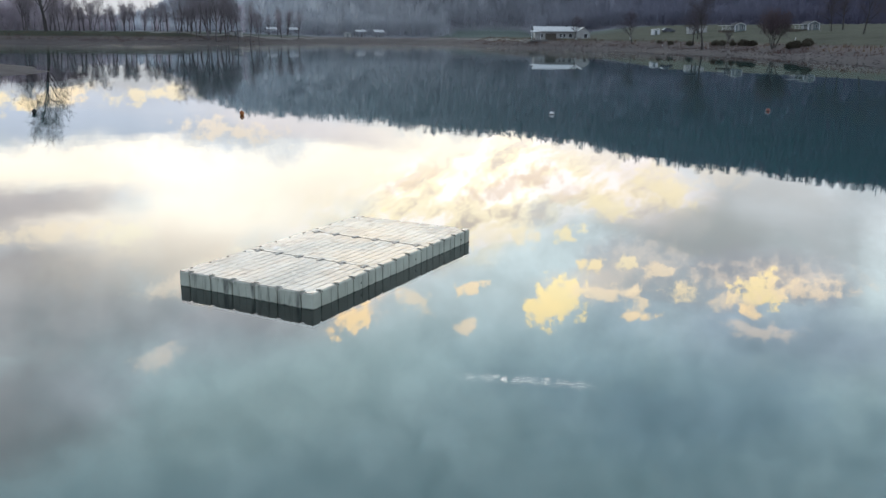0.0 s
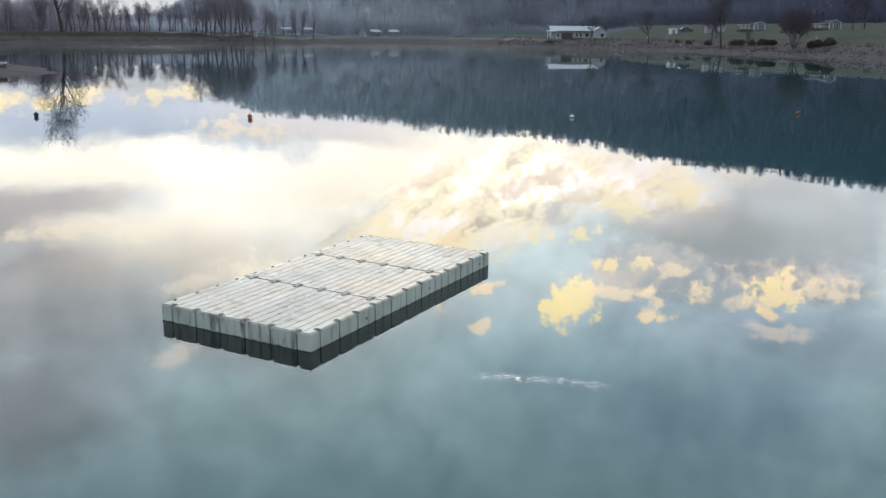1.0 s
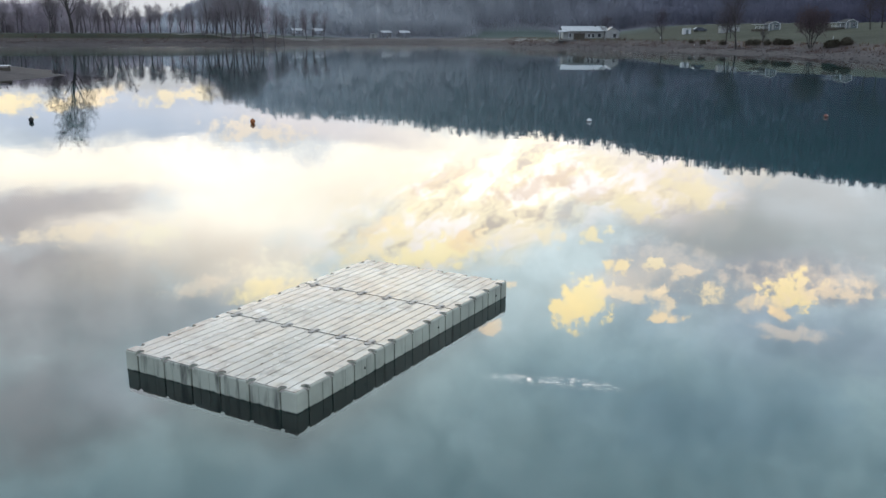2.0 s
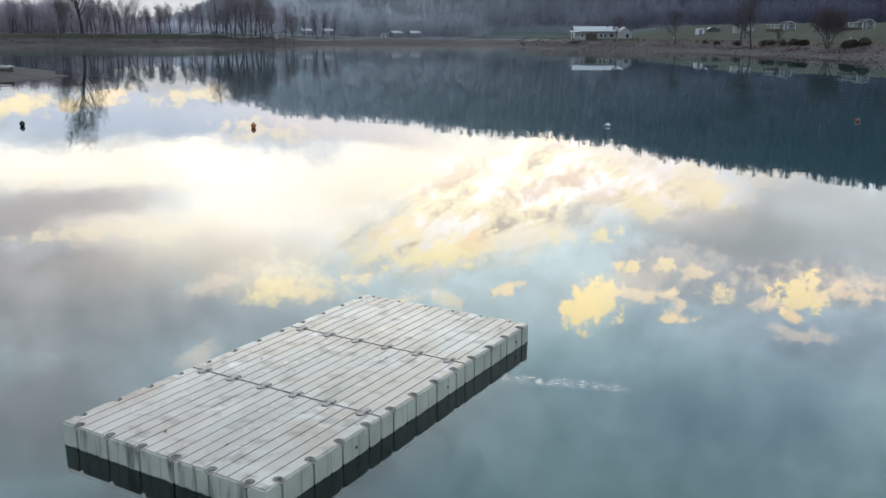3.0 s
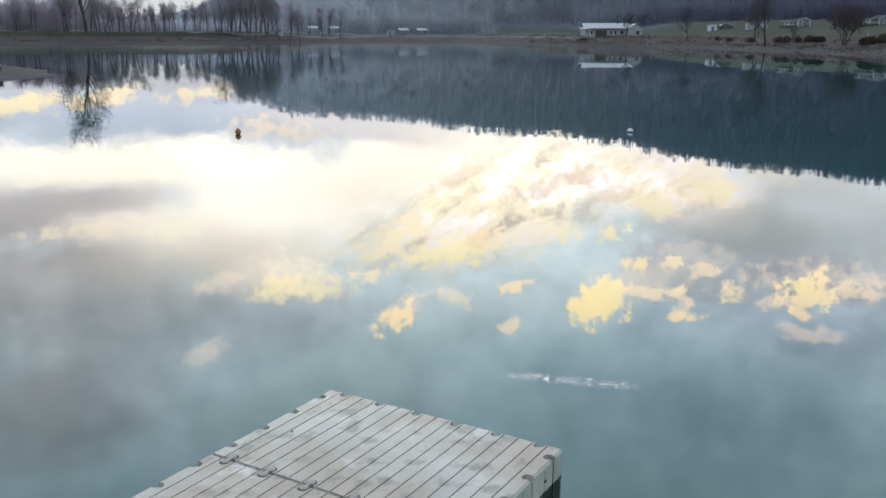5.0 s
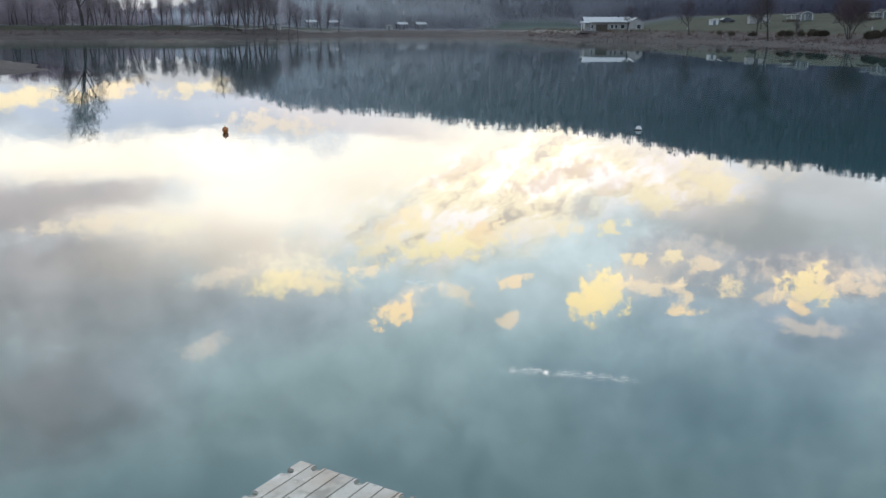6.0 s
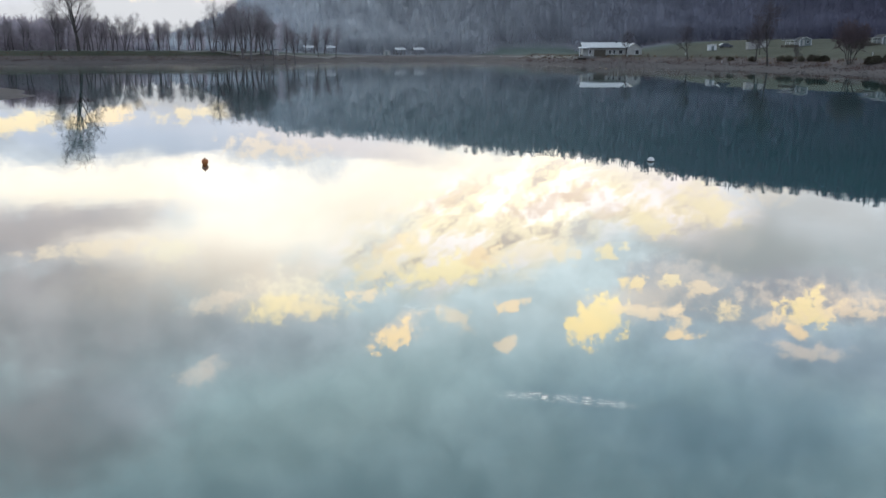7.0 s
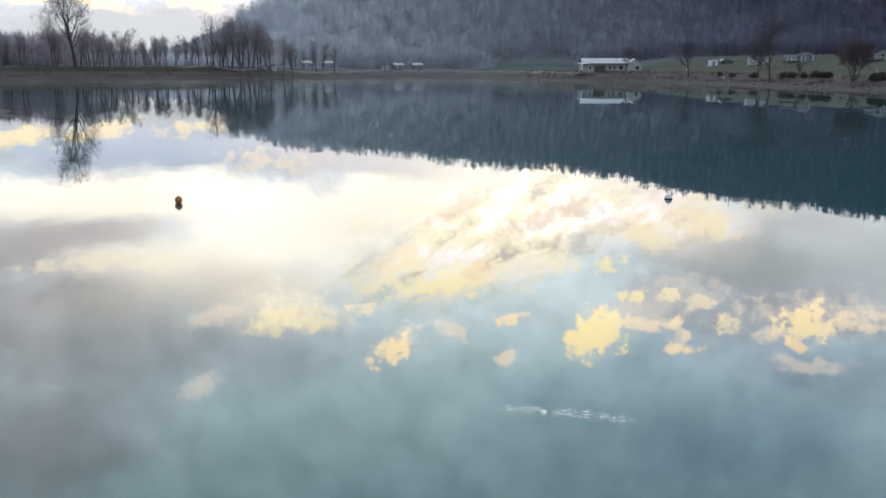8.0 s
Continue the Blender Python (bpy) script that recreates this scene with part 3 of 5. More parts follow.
CREAM = material("cream_render", (0.20, 0.20, 0.20), (0.30, 0.297, 0.292), 0.8, 0.85)
GLASS = material("dark_glass", (0.02, 0.022, 0.025), (0.04, 0.042, 0.045), 3, 0.06, spec=0.5)
DARKWOOD = material("dark_timber", (0.03, 0.026, 0.022), (0.09, 0.075, 0.06), 2, 0.85, 0.004, stretch=(1, 1, 8))
PATHMAT = material("pale_gravel_path", (0.08, 0.078, 0.076), (0.15, 0.146, 0.142), 1.0, 0.95, 0.01)
ORANGE = material("faded_orange_plastic", (0.20, 0.06, 0.015), (0.34, 0.115, 0.03), 6, 0.5)
BLACK = material("black_rubber", (0.012, 0.012, 0.012), (0.03, 0.03, 0.03), 8, 0.7)
REDPLASTIC = material("faded_red_plastic", (0.10, 0.03, 0.025), (0.17, 0.05, 0.04), 6, 0.5)
CARPAINT = material("dark_blue_car_paint", (0.03, 0.035, 0.05), (0.05, 0.055, 0.075), 2, 0.3)
TYRE = BLACK


# ---------------------------------------------------------------- mesh helpers
def part(name, bm, mat, parent=None, label="", at=None):
    """One bmesh as one mesh object, under a thing or a part, or on its own."""
    me = bpy.data.meshes.new(name)
    bm.to_mesh(me)
    bm.free()
    me.materials.append(mat)
    ob = new(name, me)
    if parent is not None:
        ob.parent = parent
    if at is not None:
        ob.matrix_basis = at
    if label:
        tagged(ob, label)
    return ob


def mesh_of(name, verts, faces, mat, smooth=False):
    me = bpy.data.meshes.new(name)
    me.from_pydata([tuple(v) for v in verts], [], faces)
    me.materials.append(mat)
    if smooth:
        me.polygons.foreach_set("use_smooth", [True] * len(me.polygons))
    me.update()
    return me


def empty(name, x, y, z, turn=0.0, **tags):
    ob = new(name)
    ob.matrix_basis = pose(x, y, z, 0, 0, turn)
    return tagged(ob, **tags)


def box(bm, x0, x1, y0, y1, z0, z1, bevel=0.0):
    made = bmesh.ops.create_cube(bm, size=1.0)["verts"]
    for v in made:
        v.co = Vector((x0 if v.co.x < 0 else x1, y0 if v.co.y < 0 else y1, z0 if v.co.z < 0 else z1))
    if bevel:
        edges = list({e for v in made for e in v.link_edges})
        bmesh.ops.bevel(bm, geom=edges, offset=bevel, segments=2, affect="EDGES")
    return bm


def boxed(x0, x1, y0, y1, z0, z1, bevel=0.0):
    return box(bmesh.new(), x0, x1, y0, y1, z0, z1, bevel)


def lathe(profile, sides=20):
    """A turned body from (radius, height) pairs."""
    bm = bmesh.new()
    rings = []
    for r, z in profile:
        rings.append([bm.verts.new((r * math.cos(2 * math.pi * k / sides), r * math.sin(2 * math.pi * k / sides), z)) for k in range(sides)])
    for a, b in zip(rings, rings[1:]):
        for k in range(sides):
            bm.faces.new((a[k], a[(k + 1) % sides], b[(k + 1) % sides], b[k])).smooth = True
    bm.faces.new(rings[0][::-1])
    bm.faces.new(rings[-1])
    return bm


def offset_loop(points, d):
    """A closed counter-clockwise outline, drawn in by d."""
    out, count = [], len(points)
    for k in range(count):
        p, q, r = Vector(points[k - 1]), Vector(points[k]), Vector(points[(k + 1) % count])
        a, b = (q - p).normalized(), (r - q).normalized()
        na, nb = Vector((-a.y, a.x)), Vector((-b.y, b.x))
        mean = na + nb
        mean = mean.normalized() if mean.length > 1e-6 else na
        out.append(q + mean * d / max(0.5, mean.dot(na)))
    return out


def slab(bm, outline, z0, z1, rounds=()):
    """An upright prism over an outline. rounds: (inset, drop) steps that round its upper edge, outermost first."""
    levels = [(z0, outline)] + [(z1 - drop, offset_loop(outline, inset)) for inset, drop in (rounds or ((0, 0),))]
    loops = [[bm.verts.new((p[0], p[1], z)) for p in pts] for z, pts in levels]
    for a, b in zip(loops, loops[1:]):
        for k in range(len(a)):
            bm.faces.new((a[k], a[(k + 1) % len(a)], b[(k + 1) % len(a)], b[k]))
    bm.faces.new(loops[-1])
    bm.faces.new(loops[0][::-1])
    return bm


# ---------------------------------------------------------------- lake and land
SHORE = [Vector(p) for p in (
    (-290, 285), (-205, 308), (-178, 312), (-138, 316), (-96, 320), (-72, 336), (-48, 370), (-16, 378), (6, 345), (20, 284), (32, 264), (48, 252), (61, 236),
    (67, 209), (71, 186), (75, 160), (81, 134), (90, 100), (94, 40), (84, -40), (60, -100), (0, -130), (-60, -112), (-100, -50), (-95, 20), (-75, 60),
    (-52, 66), (-44, 73), (-42.5, 86), (-50, 97), (-66, 116), (-100, 135), (-150, 160), (-230, 200), (-310, 255))]
CREST = ((-0.9, 0), (-0.45, 2), (-0.36, 4), (-0.33, 8), (-0.298, 18), (-0.2525, 32), (-0.22, 40), (-0.18, 41.5), (-0.0975, 46), (0.005, 56.5), (0.094, 56.5),
         (0.158, 58.5), (0.19, 65.5), (0.2855, 77), (0.38, 82), (0.455, 91), (0.7, 105), (1.6, 110))


def shore_distance(px, py):
    """Metres from the water's edge, on land above zero, for arrays of places."""
    best, inside = np.full(px.shape, 1e9), np.zeros(px.shape, bool)
    for a, b in zip(SHORE, SHORE[1:] + SHORE[:1]):
        ex, ey = b.x - a.x, b.y - a.y
        t = np.clip(((px - a.x) * ex + (py - a.y) * ey) / (ex * ex + ey * ey), 0, 1)
        best = np.minimum(best, np.hypot(px - a.x - t * ex, py - a.y - t * ey))
        crosses = ((a.y > py) != (b.y > py)) & (px < (b.x - a.x) * (py - a.y) / (b.y - a.y + 1e-12) + a.x)
        inside ^= crosses
    return np.where(inside, -best, best)


def step(v, a, b):
    t = np.clip((v - a) / (b - a), 0, 1)
    return t * t * (3 - 2 * t)


def land(px, py):
    """The height of the ground."""
    px, py = np.asarray(px, float), np.asarray(py, float)
    d = shore_distance(px, py) + 1.1 * np.sin(px * 0.31 + 1.3 * np.sin(py * 0.17)) + 0.6 * np.sin(py * 0.53 + px * 0.21)
    bank = np.interp(d, (-40, -8, 0, 3, 8, 12, 16, 40, 2000), (-6, -1.2, 0, 0.45, 1.3, 2.6, 3.1, 3.3, 5))
    spit = np.interp(d, (-40, -8, 0, 4, 12, 60), (-6, -1.2, 0, 0.35, 0.7, 1.4))
    low = (1 - step(py, 140, 185)) * (1 - step(px, -60, -30)) * step(py, 20, 50)
    h = bank * (1 - low) + spit * low
    h = h + 1.1 * step(d, 10, 17) * (1 - step(px, -110, -70)) * step(py, 250, 300)
    h = h - 0.85 * step(d, 8, 13) * step(px, -70, -50) * (1 - step(px, 10, 24)) * step(py, 250, 300)
    right = step(px, 48, 95) * step(py, 100, 190)
    h = h + right * np.clip(d - 14, 0, 55) * 0.085
    h = h - 0.5 * right * step(d, 4, 9) * (1 - step(d, 16, 30))
    u = px / np.maximum(py, 1.0)
    crest = np.interp(u, [c[0] for c in CREST], [c[1] for c in CREST])
    h = h + np.where(py > 300, crest * step(py, 408, 690), 0)
    back = step(np.hypot(px, py - 60), 480, 900)
    return h + np.where(py > 300, 0, back * 25) + 0.12 * np.sin(px * 0.7 + py * 0.3) * (d > 6)


def ground_at(x, y):
    return float(land(np.array([x]), np.array([y]))[0])


def axis(inner0, inner1, step_in, outer):
    mid = list(np.arange(inner0, inner1 + 0.01, step_in))
    grow, s, v = [], step_in, inner1
    while v < outer:
        s *= 1.22
        v += s
        grow.append(v)
    low_side, s, v = [], step_in, inner0
    while v > -outer:
        s *= 1.22
        v -= s
        low_side.append(v)
    return np.array(low_side[::-1] + mid + grow)


gx, gy = axis(-280, 250, 2.5, 2600), axis(50, 420, 2.5, 2600)
mx, my = np.meshgrid(gx, gy)
mz = land(mx, my)
cols, rows_n = len(gx), len(gy)
quads = [(r * cols + c, r * cols + c + 1, (r + 1) * cols + c + 1, (r + 1) * cols + c) for r in range(rows_n - 1) for c in range(cols - 1)]
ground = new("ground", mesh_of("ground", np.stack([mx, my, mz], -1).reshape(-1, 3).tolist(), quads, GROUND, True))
tagged(ground, "gravel shore, dry grass bank, lawn and wooded hillside", "ground", kind="structure")

bm = bmesh.new()
bmesh.ops.create_grid(bm, x_segments=1, y_segments=1, size=330)
water = part("water", bm, WATER)
water.location = (-60, 60, 0)
tagged(water, "calm teal lake water mirroring the evening clouds", "water", kind="structure")
# Pale sheet added below the surface for body colour and the dock's dark reflection.
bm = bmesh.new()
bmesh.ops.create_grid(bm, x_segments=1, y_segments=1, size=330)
lake_bed = part("lake_bed", bm, DEPTH_SHEET)
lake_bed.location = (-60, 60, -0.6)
tagged(lake_bed, "pale sheet added under the water for its teal body colour", "lake bed", kind="structure")



# ---------------------------------------------------------------- the floating dock
DOCK_W, DOCK_L, DOCK_H, SECTIONS = 3.05, 5.9, 0.29, 3
SEC_L = DOCK_L / SECTIONS
GAP = 0.014
HALF_W, HALF_L = DOCK_W / 2, (SEC_L - GAP) / 2
POCKETS_X = [-HALF_W + DOCK_W * (k + 0.5) / 6 for k in range(6)]
POCKETS_Y = [-SEC_L / 2 + SEC_L * (k + 0.5) / 4 for k in range(4)]


def bulb_mouth(inset, deep=0.108, bulb=0.056, steps=8):
    """What a socket cuts from an edge that lies inset behind the socket's mouth."""
    centre = deep - bulb
    first = math.acos(max(-1.0, min(1.0, (centre - inset) / bulb)))
    return [(-bulb * math.sin(a), max(0.0, centre - inset - bulb * math.cos(a))) for a in [first + (2 * math.pi - 2 * first) * k / steps for k in range(steps + 1)]]


def dogbone(neck, deep, bulb, steps=7):
    """Half a dog-bone socket, from its mouth inwards: (along the edge, inwards)."""
    centre = deep - bulb
    first = math.asin(min(1, neck / bulb))
    pts = [(-neck, 0.0), (-neck, centre - bulb * math.cos(first))]
    for k in range(1, steps):
        a = first + (2 * math.pi - 2 * first) * k / steps
        pts.append((-bulb * math.sin(a), centre - bulb * math.cos(a)))
    return pts + [(neck, centre - bulb * math.cos(first)), (neck, 0.0)]


SOCKET = dogbone(0.050, 0.108, 0.056)
SLOT = [(-0.015, 0), (-0.010, 0.05), (0.010, 0.05), (0.015, 0)]
FLUTE = [(-0.014, 0), (-0.006, 0.008), (0.006, 0.008), (0.014, 0)]


def notched(x0, x1, y0, y1, front=(), right=(), rear=(), left=(), corner=0.0):
    """A counter-clockwise outline with notches [(place, shape)] in its four sides."""
    pts = []

    def corner_at(cx, cy, a0):
        if not corner:
            return [(cx, cy)]
        sx, sy = (1 if cx > x0 else -1), (1 if cy > y0 else -1)
        ox, oy = cx - sx * corner, cy - sy * corner
        return [(ox + corner * math.cos(a0 + k * math.pi / 6), oy + corner * math.sin(a0 + k * math.pi / 6)) for k in range(4)]

    pts += corner_at(x0, y0, math.pi)
    for c, shape in sorted(front, key=lambda n: n[0]):
        pts += [(c + a, y0 + b) for a, b in shape]
    pts += corner_at(x1, y0, -math.pi / 2)
    for c, shape in sorted(right, key=lambda n: n[0]):
        pts += [(x1 - b, c + a) for a, b in shape]
    pts += corner_at(x1, y1, 0)
    for c, shape in sorted(rear, key=lambda n: -n[0]):
        pts += [(c - a, y1 - b) for a, b in shape]
    pts += corner_at(x0, y1, math.pi / 2)
    for c, shape in sorted(left, key=lambda n: -n[0]):
        pts += [(x0 + b, c - a) for a, b in shape]
    return pts


def dock_section_body():
    pitch = DOCK_W / 6
    flutes_x = [x + s * pitch / 6 * 1.9 for x in POCKETS_X[:-1] for s in (1, 2)]
    flutes_y = [y + SEC_L / 4 * 0.58 for y in POCKETS_Y[:-1]]
    lower_x = [(x, SLOT) for x in POCKETS_X] + [(x, FLUTE) for x in flutes_x]
    lower_y = [(y, SLOT) for y in POCKETS_Y] + [(y, FLUTE) for y in flutes_y]
    bm = bmesh.new()
    slab(bm, notched(-HALF_W, HALF_W, -HALF_L, HALF_L, lower_x, lower_y, lower_x, lower_y, 0.03), -0.03, DOCK_H - 0.05)
    # Plain tub below the water, made deep to darken the dock's mirror image.
    slab(bm, notched(-HALF_W + 0.012, HALF_W - 0.012, -HALF_L + 0.002, HALF_L - 0.002, corner=0.03), -0.33, -0.03)
    sockets_x, sockets_y = [(x, SOCKET) for x in POCKETS_X], [(y, SOCKET) for y in POCKETS_Y]
    bm.normal_update()
    slab(bm, notched(-HALF_W, HALF_W, -HALF_L, HALF_L, sockets_x, sockets_y, sockets_x, sockets_y, 0.03), DOCK_H - 0.05, DOCK_H - 0.008,
         ((0, 0.024), (0.003, 0.013), (0.009, 0.005), (0.018, 0)))
    bm.normal_update()
    # The float's top, visible in the gaps between planks, gets the darker tone.
    for face in bm.faces:
        face.material_index = 1 if face.normal.z > 0.9 and face.calc_center_median().z > DOCK_H - 0.02 else 0
    return bm


def plank_outline(k):
    """Deck plank k of 18 in a section, with the sockets that cut into it."""
    wide = DOCK_W / 18
    x0, x1 = -HALF_W + k * wide + 0.005, -HALF_W + (k + 1) * wide - 0.005
    x0, x1 = (x0 + 0.013 if k == 0 else x0), (x1 - 0.013 if k == 17 else x1)
    inset = 0.012
    ends = [(POCKETS_X[k // 3], bulb_mouth(inset))] if k % 3 == 1 else []
    sides = [(y, bulb_mouth(0.018)) for y in POCKETS_Y]
    return notched(x0, x1, -HALF_L + inset, HALF_L - inset, ends, sides if k == 17 else (), ends, sides if k == 0 else ())


dock = empty("floating_dock", 0, 0, 0, -28.5, label="pale grey plastic floating swim dock of three coupled sections, stained", category="floating dock")
body_mesh, plank_meshes = None, []
for s in range(SECTIONS):
    at = pose(0, (s - 1) * SEC_L, 0)
    if body_mesh is None:
        section = part("section", dock_section_body(), FLOAT, dock, "grey moulded float with streaked flanks, green-black from the waterline down", at)
        body_mesh = section.data
        body_mesh.materials.append(GROOVE)
        for k in range(18):
            bm = bmesh.new()
            slab(bm, plank_outline(k), DOCK_H - 0.012, DOCK_H, ((0, 0.004), (0.004, 0)))
            me = bpy.data.meshes.new("plank")
            bm.to_mesh(me)
            bm.free()
            me.materials.append(DECK)
            plank_meshes.append(me)
    else:
        section = new("section", body_mesh)
        section.parent, section.matrix_basis = dock, at
        tagged(section, "grey moulded float with streaked flanks, green-black from the waterline down")
    for me in plank_meshes:
        plank = new("plank", me)
        plank.parent = section


def coupler_outline(grow=0.0):
    half = dogbone(0.024 + grow, 0.106 + grow, 0.049 + grow)
    return [(a, b) for a, b in half[1:-1]][::-1] + [(-a, -b) for a, b in half[1:-1]][::-1]


def coupler_body():
    bm = bmesh.new()
    outline = coupler_outline()
    area = sum(a[0] * b[1] - b[0] * a[1] for a, b in zip(outline, outline[1:] + outline[:1]))
    slab(bm, outline if area > 0 else outline[::-1], DOCK_H - 0.045, DOCK_H + 0.012, ((0, 0.006), (0.008, 0)))
    return bm


first = None
for s in (-0.5, 0.5):
    for x in POCKETS_X:
        if first is None:
            first = part("coupler", coupler_body(), COUPLER, dock, "grey rubber dog-bone coupler", pose(x, s * SEC_L, 0))
        else:
            c = new("coupler", first.data)
            c.parent, c.matrix_basis = dock, pose(x, s * SEC_L, 0)
            tagged(c, "grey rubber dog-bone coupler")

# Rubber plugs deep in the open sockets round the rim.
bm = bmesh.new()
bmesh.ops.create_cone(bm, cap_ends=True, segments=14, radius1=0.044, radius2=0.04, depth=0.012)
plug_mesh = None
for s in range(SECTIONS):
    spots = [(sx * (HALF_W - 0.057), (s - 1) * SEC_L + y) for sx in (-1, 1) for y in POCKETS_Y]
    spots += [(x, -DOCK_L / 2 + 0.064) for x in POCKETS_X] if s == 0 else []
    spots += [(x, DOCK_L / 2 - 0.064) for x in POCKETS_X] if s == SECTIONS - 1 else []
    for x, y in spots:
        if plug_mesh is None:
            plug = part("socket_plug", bm, COUPLER, dock, "dark grey rubber plug", pose(x, y, DOCK_H - 0.043))
            plug_mesh = plug.data
        else:
            plug = new("socket_plug", plug_mesh)
            plug.parent, plug.matrix_basis = dock, pose(x, y, DOCK_H - 0.043)


# Small drain holes low on the long flank that faces the lawn shore.
hole_mesh = None
for s in range(SECTIONS):
    for k in (2,):
        at = pose(HALF_W + 0.001, (s - 1) * SEC_L + POCKETS_Y[k] + SEC_L / 8 + 0.03 * s, 0.12, 0, 90)
        if hole_mesh is None:
            bm = bmesh.new()
            bmesh.ops.create_cone(bm, cap_ends=True, segments=12, radius1=0.022, radius2=0.019, depth=0.006)
            hole = part("drain_plug", bm, BLACK, dock, "small black drain plug", at)
            hole_mesh = hole.data
        else:
            hole = new("drain_plug", hole_mesh)
            hole.parent, hole.matrix_basis = dock, at


# ---------------------------------------------------------------- buoys
def buoy(x, y, kind, mat, label, turn=0.0):
    ob = empty("buoy", x, y, 0, turn, label=label, category="buoy", group="line of swimming buoys")
    if kind == "pear":
        part("body", lathe([(0.04, -0.12), (0.07, -0.06), (0.085, 0.0), (0.118, 0.045), (0.132, 0.10), (0.128, 0.15), (0.105, 0.195), (0.06, 0.225), (0.03, 0.235)]), mat, ob)
        part("eye", lathe([(0.022, 0.225), (0.026, 0.25), (0.014, 0.28)], 10), BLACK, ob, "black lifting eye")
    else:
        part("body", lathe([(0.14 * math.sin(a), 0.035 - 0.14 * math.cos(a)) for a in [0.15 + k * 2.84 / 10 for k in range(11)]]), mat, ob)
        part("band", lathe([(0.139, -0.03), (0.1475, -0.02), (0.148, 0.025), (0.141, 0.035)]), BLACK, ob, "black waterline band")
    return ob


buoy(-21.05, 32.97, "pear", BLACK, "small black pear-shaped buoy floating on the lake")
buoy(-9.2, 32.7, "pear", ORANGE, "small faded orange pear-shaped buoy floating on the lake")
buoy(8.54, 34.47, "ball", WHITE, "small white ball buoy with a black band")
buoy(22.4, 37.8, "ball", REDPLASTIC, "small faded red ball buoy with a black band")


# ---------------------------------------------------------------- bare trees
def tube(verts, faces, points, radii, sides):
    start = len(verts)
    ahead = (points[-1] - points[0]).normalized()
    side = ahead.orthogonal().normalized()
    up = ahead.cross(side)
    for p, r in zip(points, radii):
        for k in range(sides):
            a = 2 * math.pi * k / sides
            verts.append(p + (side * math.cos(a) + up * math.sin(a)) * r)
    for j in range(len(points) - 1):
        for k in range(sides):
            a, b = start + j * sides + k, start + j * sides + (k + 1) % sides
            faces.append((a, b, b + sides, a + sides))


def bare_tree(seed, height, stems=1, spread=0.55, limbs=9, upright=0.55):
    """Meshes of a leafless tree, for its trunk with limbs and for its crown of branches and twigs."""
    rng = random.Random(seed)
    wood, crown = ([], []), ([], [])

    def grow(p, way, length, r, level):
        n = (6, 5, 4, 2, 1)[level]
        pts, radii, d = [p], [r], way.copy()
        for k in range(n):
            wob = Vector((rng.gauss(0, 1), rng.gauss(0, 1), rng.gauss(0, 0.6))) * (0.07, 0.13, 0.2, 0.22, 0.1)[level]
            d = (d + wob + Vector((0, 0, (0.02, 0.10, 0.08, 0.03, 0)[level]))).normalized()
            pts.append(pts[-1] + d * length / n)
            radii.append(max(0.02, r * (1 - 0.85 * (k + 1) / n)))
        where = wood if level < 2 else crown
        tube(where[0], where[1], pts, radii, (8, 6, 4, 3, 3)[level])
        if level == 4:
            return
        kids = (limbs, 7, 5, 4)[level]
        for k in range(kids):
            f = (0.28, 0.25, 0.2, 0.2)[level] + (0.98 - 0.25) * (k + rng.random()) / kids
            f = min(0.97, f)
            j = min(int(f * n), n - 1)
            base = pts[j].lerp(pts[j + 1], f * n - j)
            dir_here = (pts[j + 1] - pts[j]).normalized()
            out = dir_here.orthogonal().normalized()
            out.rotate(Matrix.Rotation(2.4 * k + rng.random() * 1.2 + seed, 3, dir_here))
            lean = (spread, 0.7, 0.8, 0.8)[level] * (0.7 + 0.6 * rng.random())
            nd = (dir_here * (1 - lean * 0.4) + out * lean + Vector((0, 0, upright * (0.5 if level == 0 else 0.25)))).normalized()
            nl = length * ((0.52 - 0.25 * f), 0.5, 0.5, 0.5)[level] * (0.75 + 0.5 * rng.random()) * (1.15 if level == 0 else 1)
            grow(base, nd, nl, max(0.014, r * (1 - 0.8 * f) * 0.55), level + 1)

    for s in range(stems):
        a = 2 * math.pi * s / max(1, stems) + seed
        off = 0.35 if stems > 1 else 0
        tilt = 0.22 if stems > 1 else 0.04
        grow(Vector((math.cos(a) * off, math.sin(a) * off, -0.3)), Vector((math.cos(a) * tilt, math.sin(a) * tilt, 1)).normalized(),
             height * (0.9 if s else 0.98), height * 0.024 / (1 if stems == 1 else 1.3), 0)
    return wood, crown


def tree_thing(name, seed, height, mat=TWIG, bark=BARK, **shape):
    wood, crown = bare_tree(seed, height, **shape)
    root = new(name)
    t = new("trunk", mesh_of("trunk", wood[0], wood[1], bark, True))
    c = new("crown", mesh_of("crown", crown[0], crown[1], mat))
    t.parent = c.parent = root
    return root


PROTO = {
    "tall": tree_thing("bare_tree", 11, 20, stems=1, limbs=11),
    "multi": tree_thing("bare_tree", 5, 22, DARKTWIG, DARKBARK, stems=2, spread=0.75, limbs=10, upright=0.5),
    "twin": tree_thing("bare_tree", 23, 17, stems=2, spread=0.5, limbs=9),
    "slim": tree_thing("bare_tree", 37, 13, stems=1, spread=0.4, limbs=9, upright=0.8),
    "oak": tree_thing("bare_tree", 53, 15, DARKTWIG, DARKBARK, stems=1, spread=0.85, limbs=14, upright=0.45),
    "bush": tree_thing("bare_tree", 41, 9, REDCROWN, DARKBARK, stems=5, spread=0.85, limbs=10, upright=0.35),
}
HEIGHTS = {kind: max(p.co.z for ob in root.children for p in ob.data.vertices) for kind, root in PROTO.items()}
used = set()
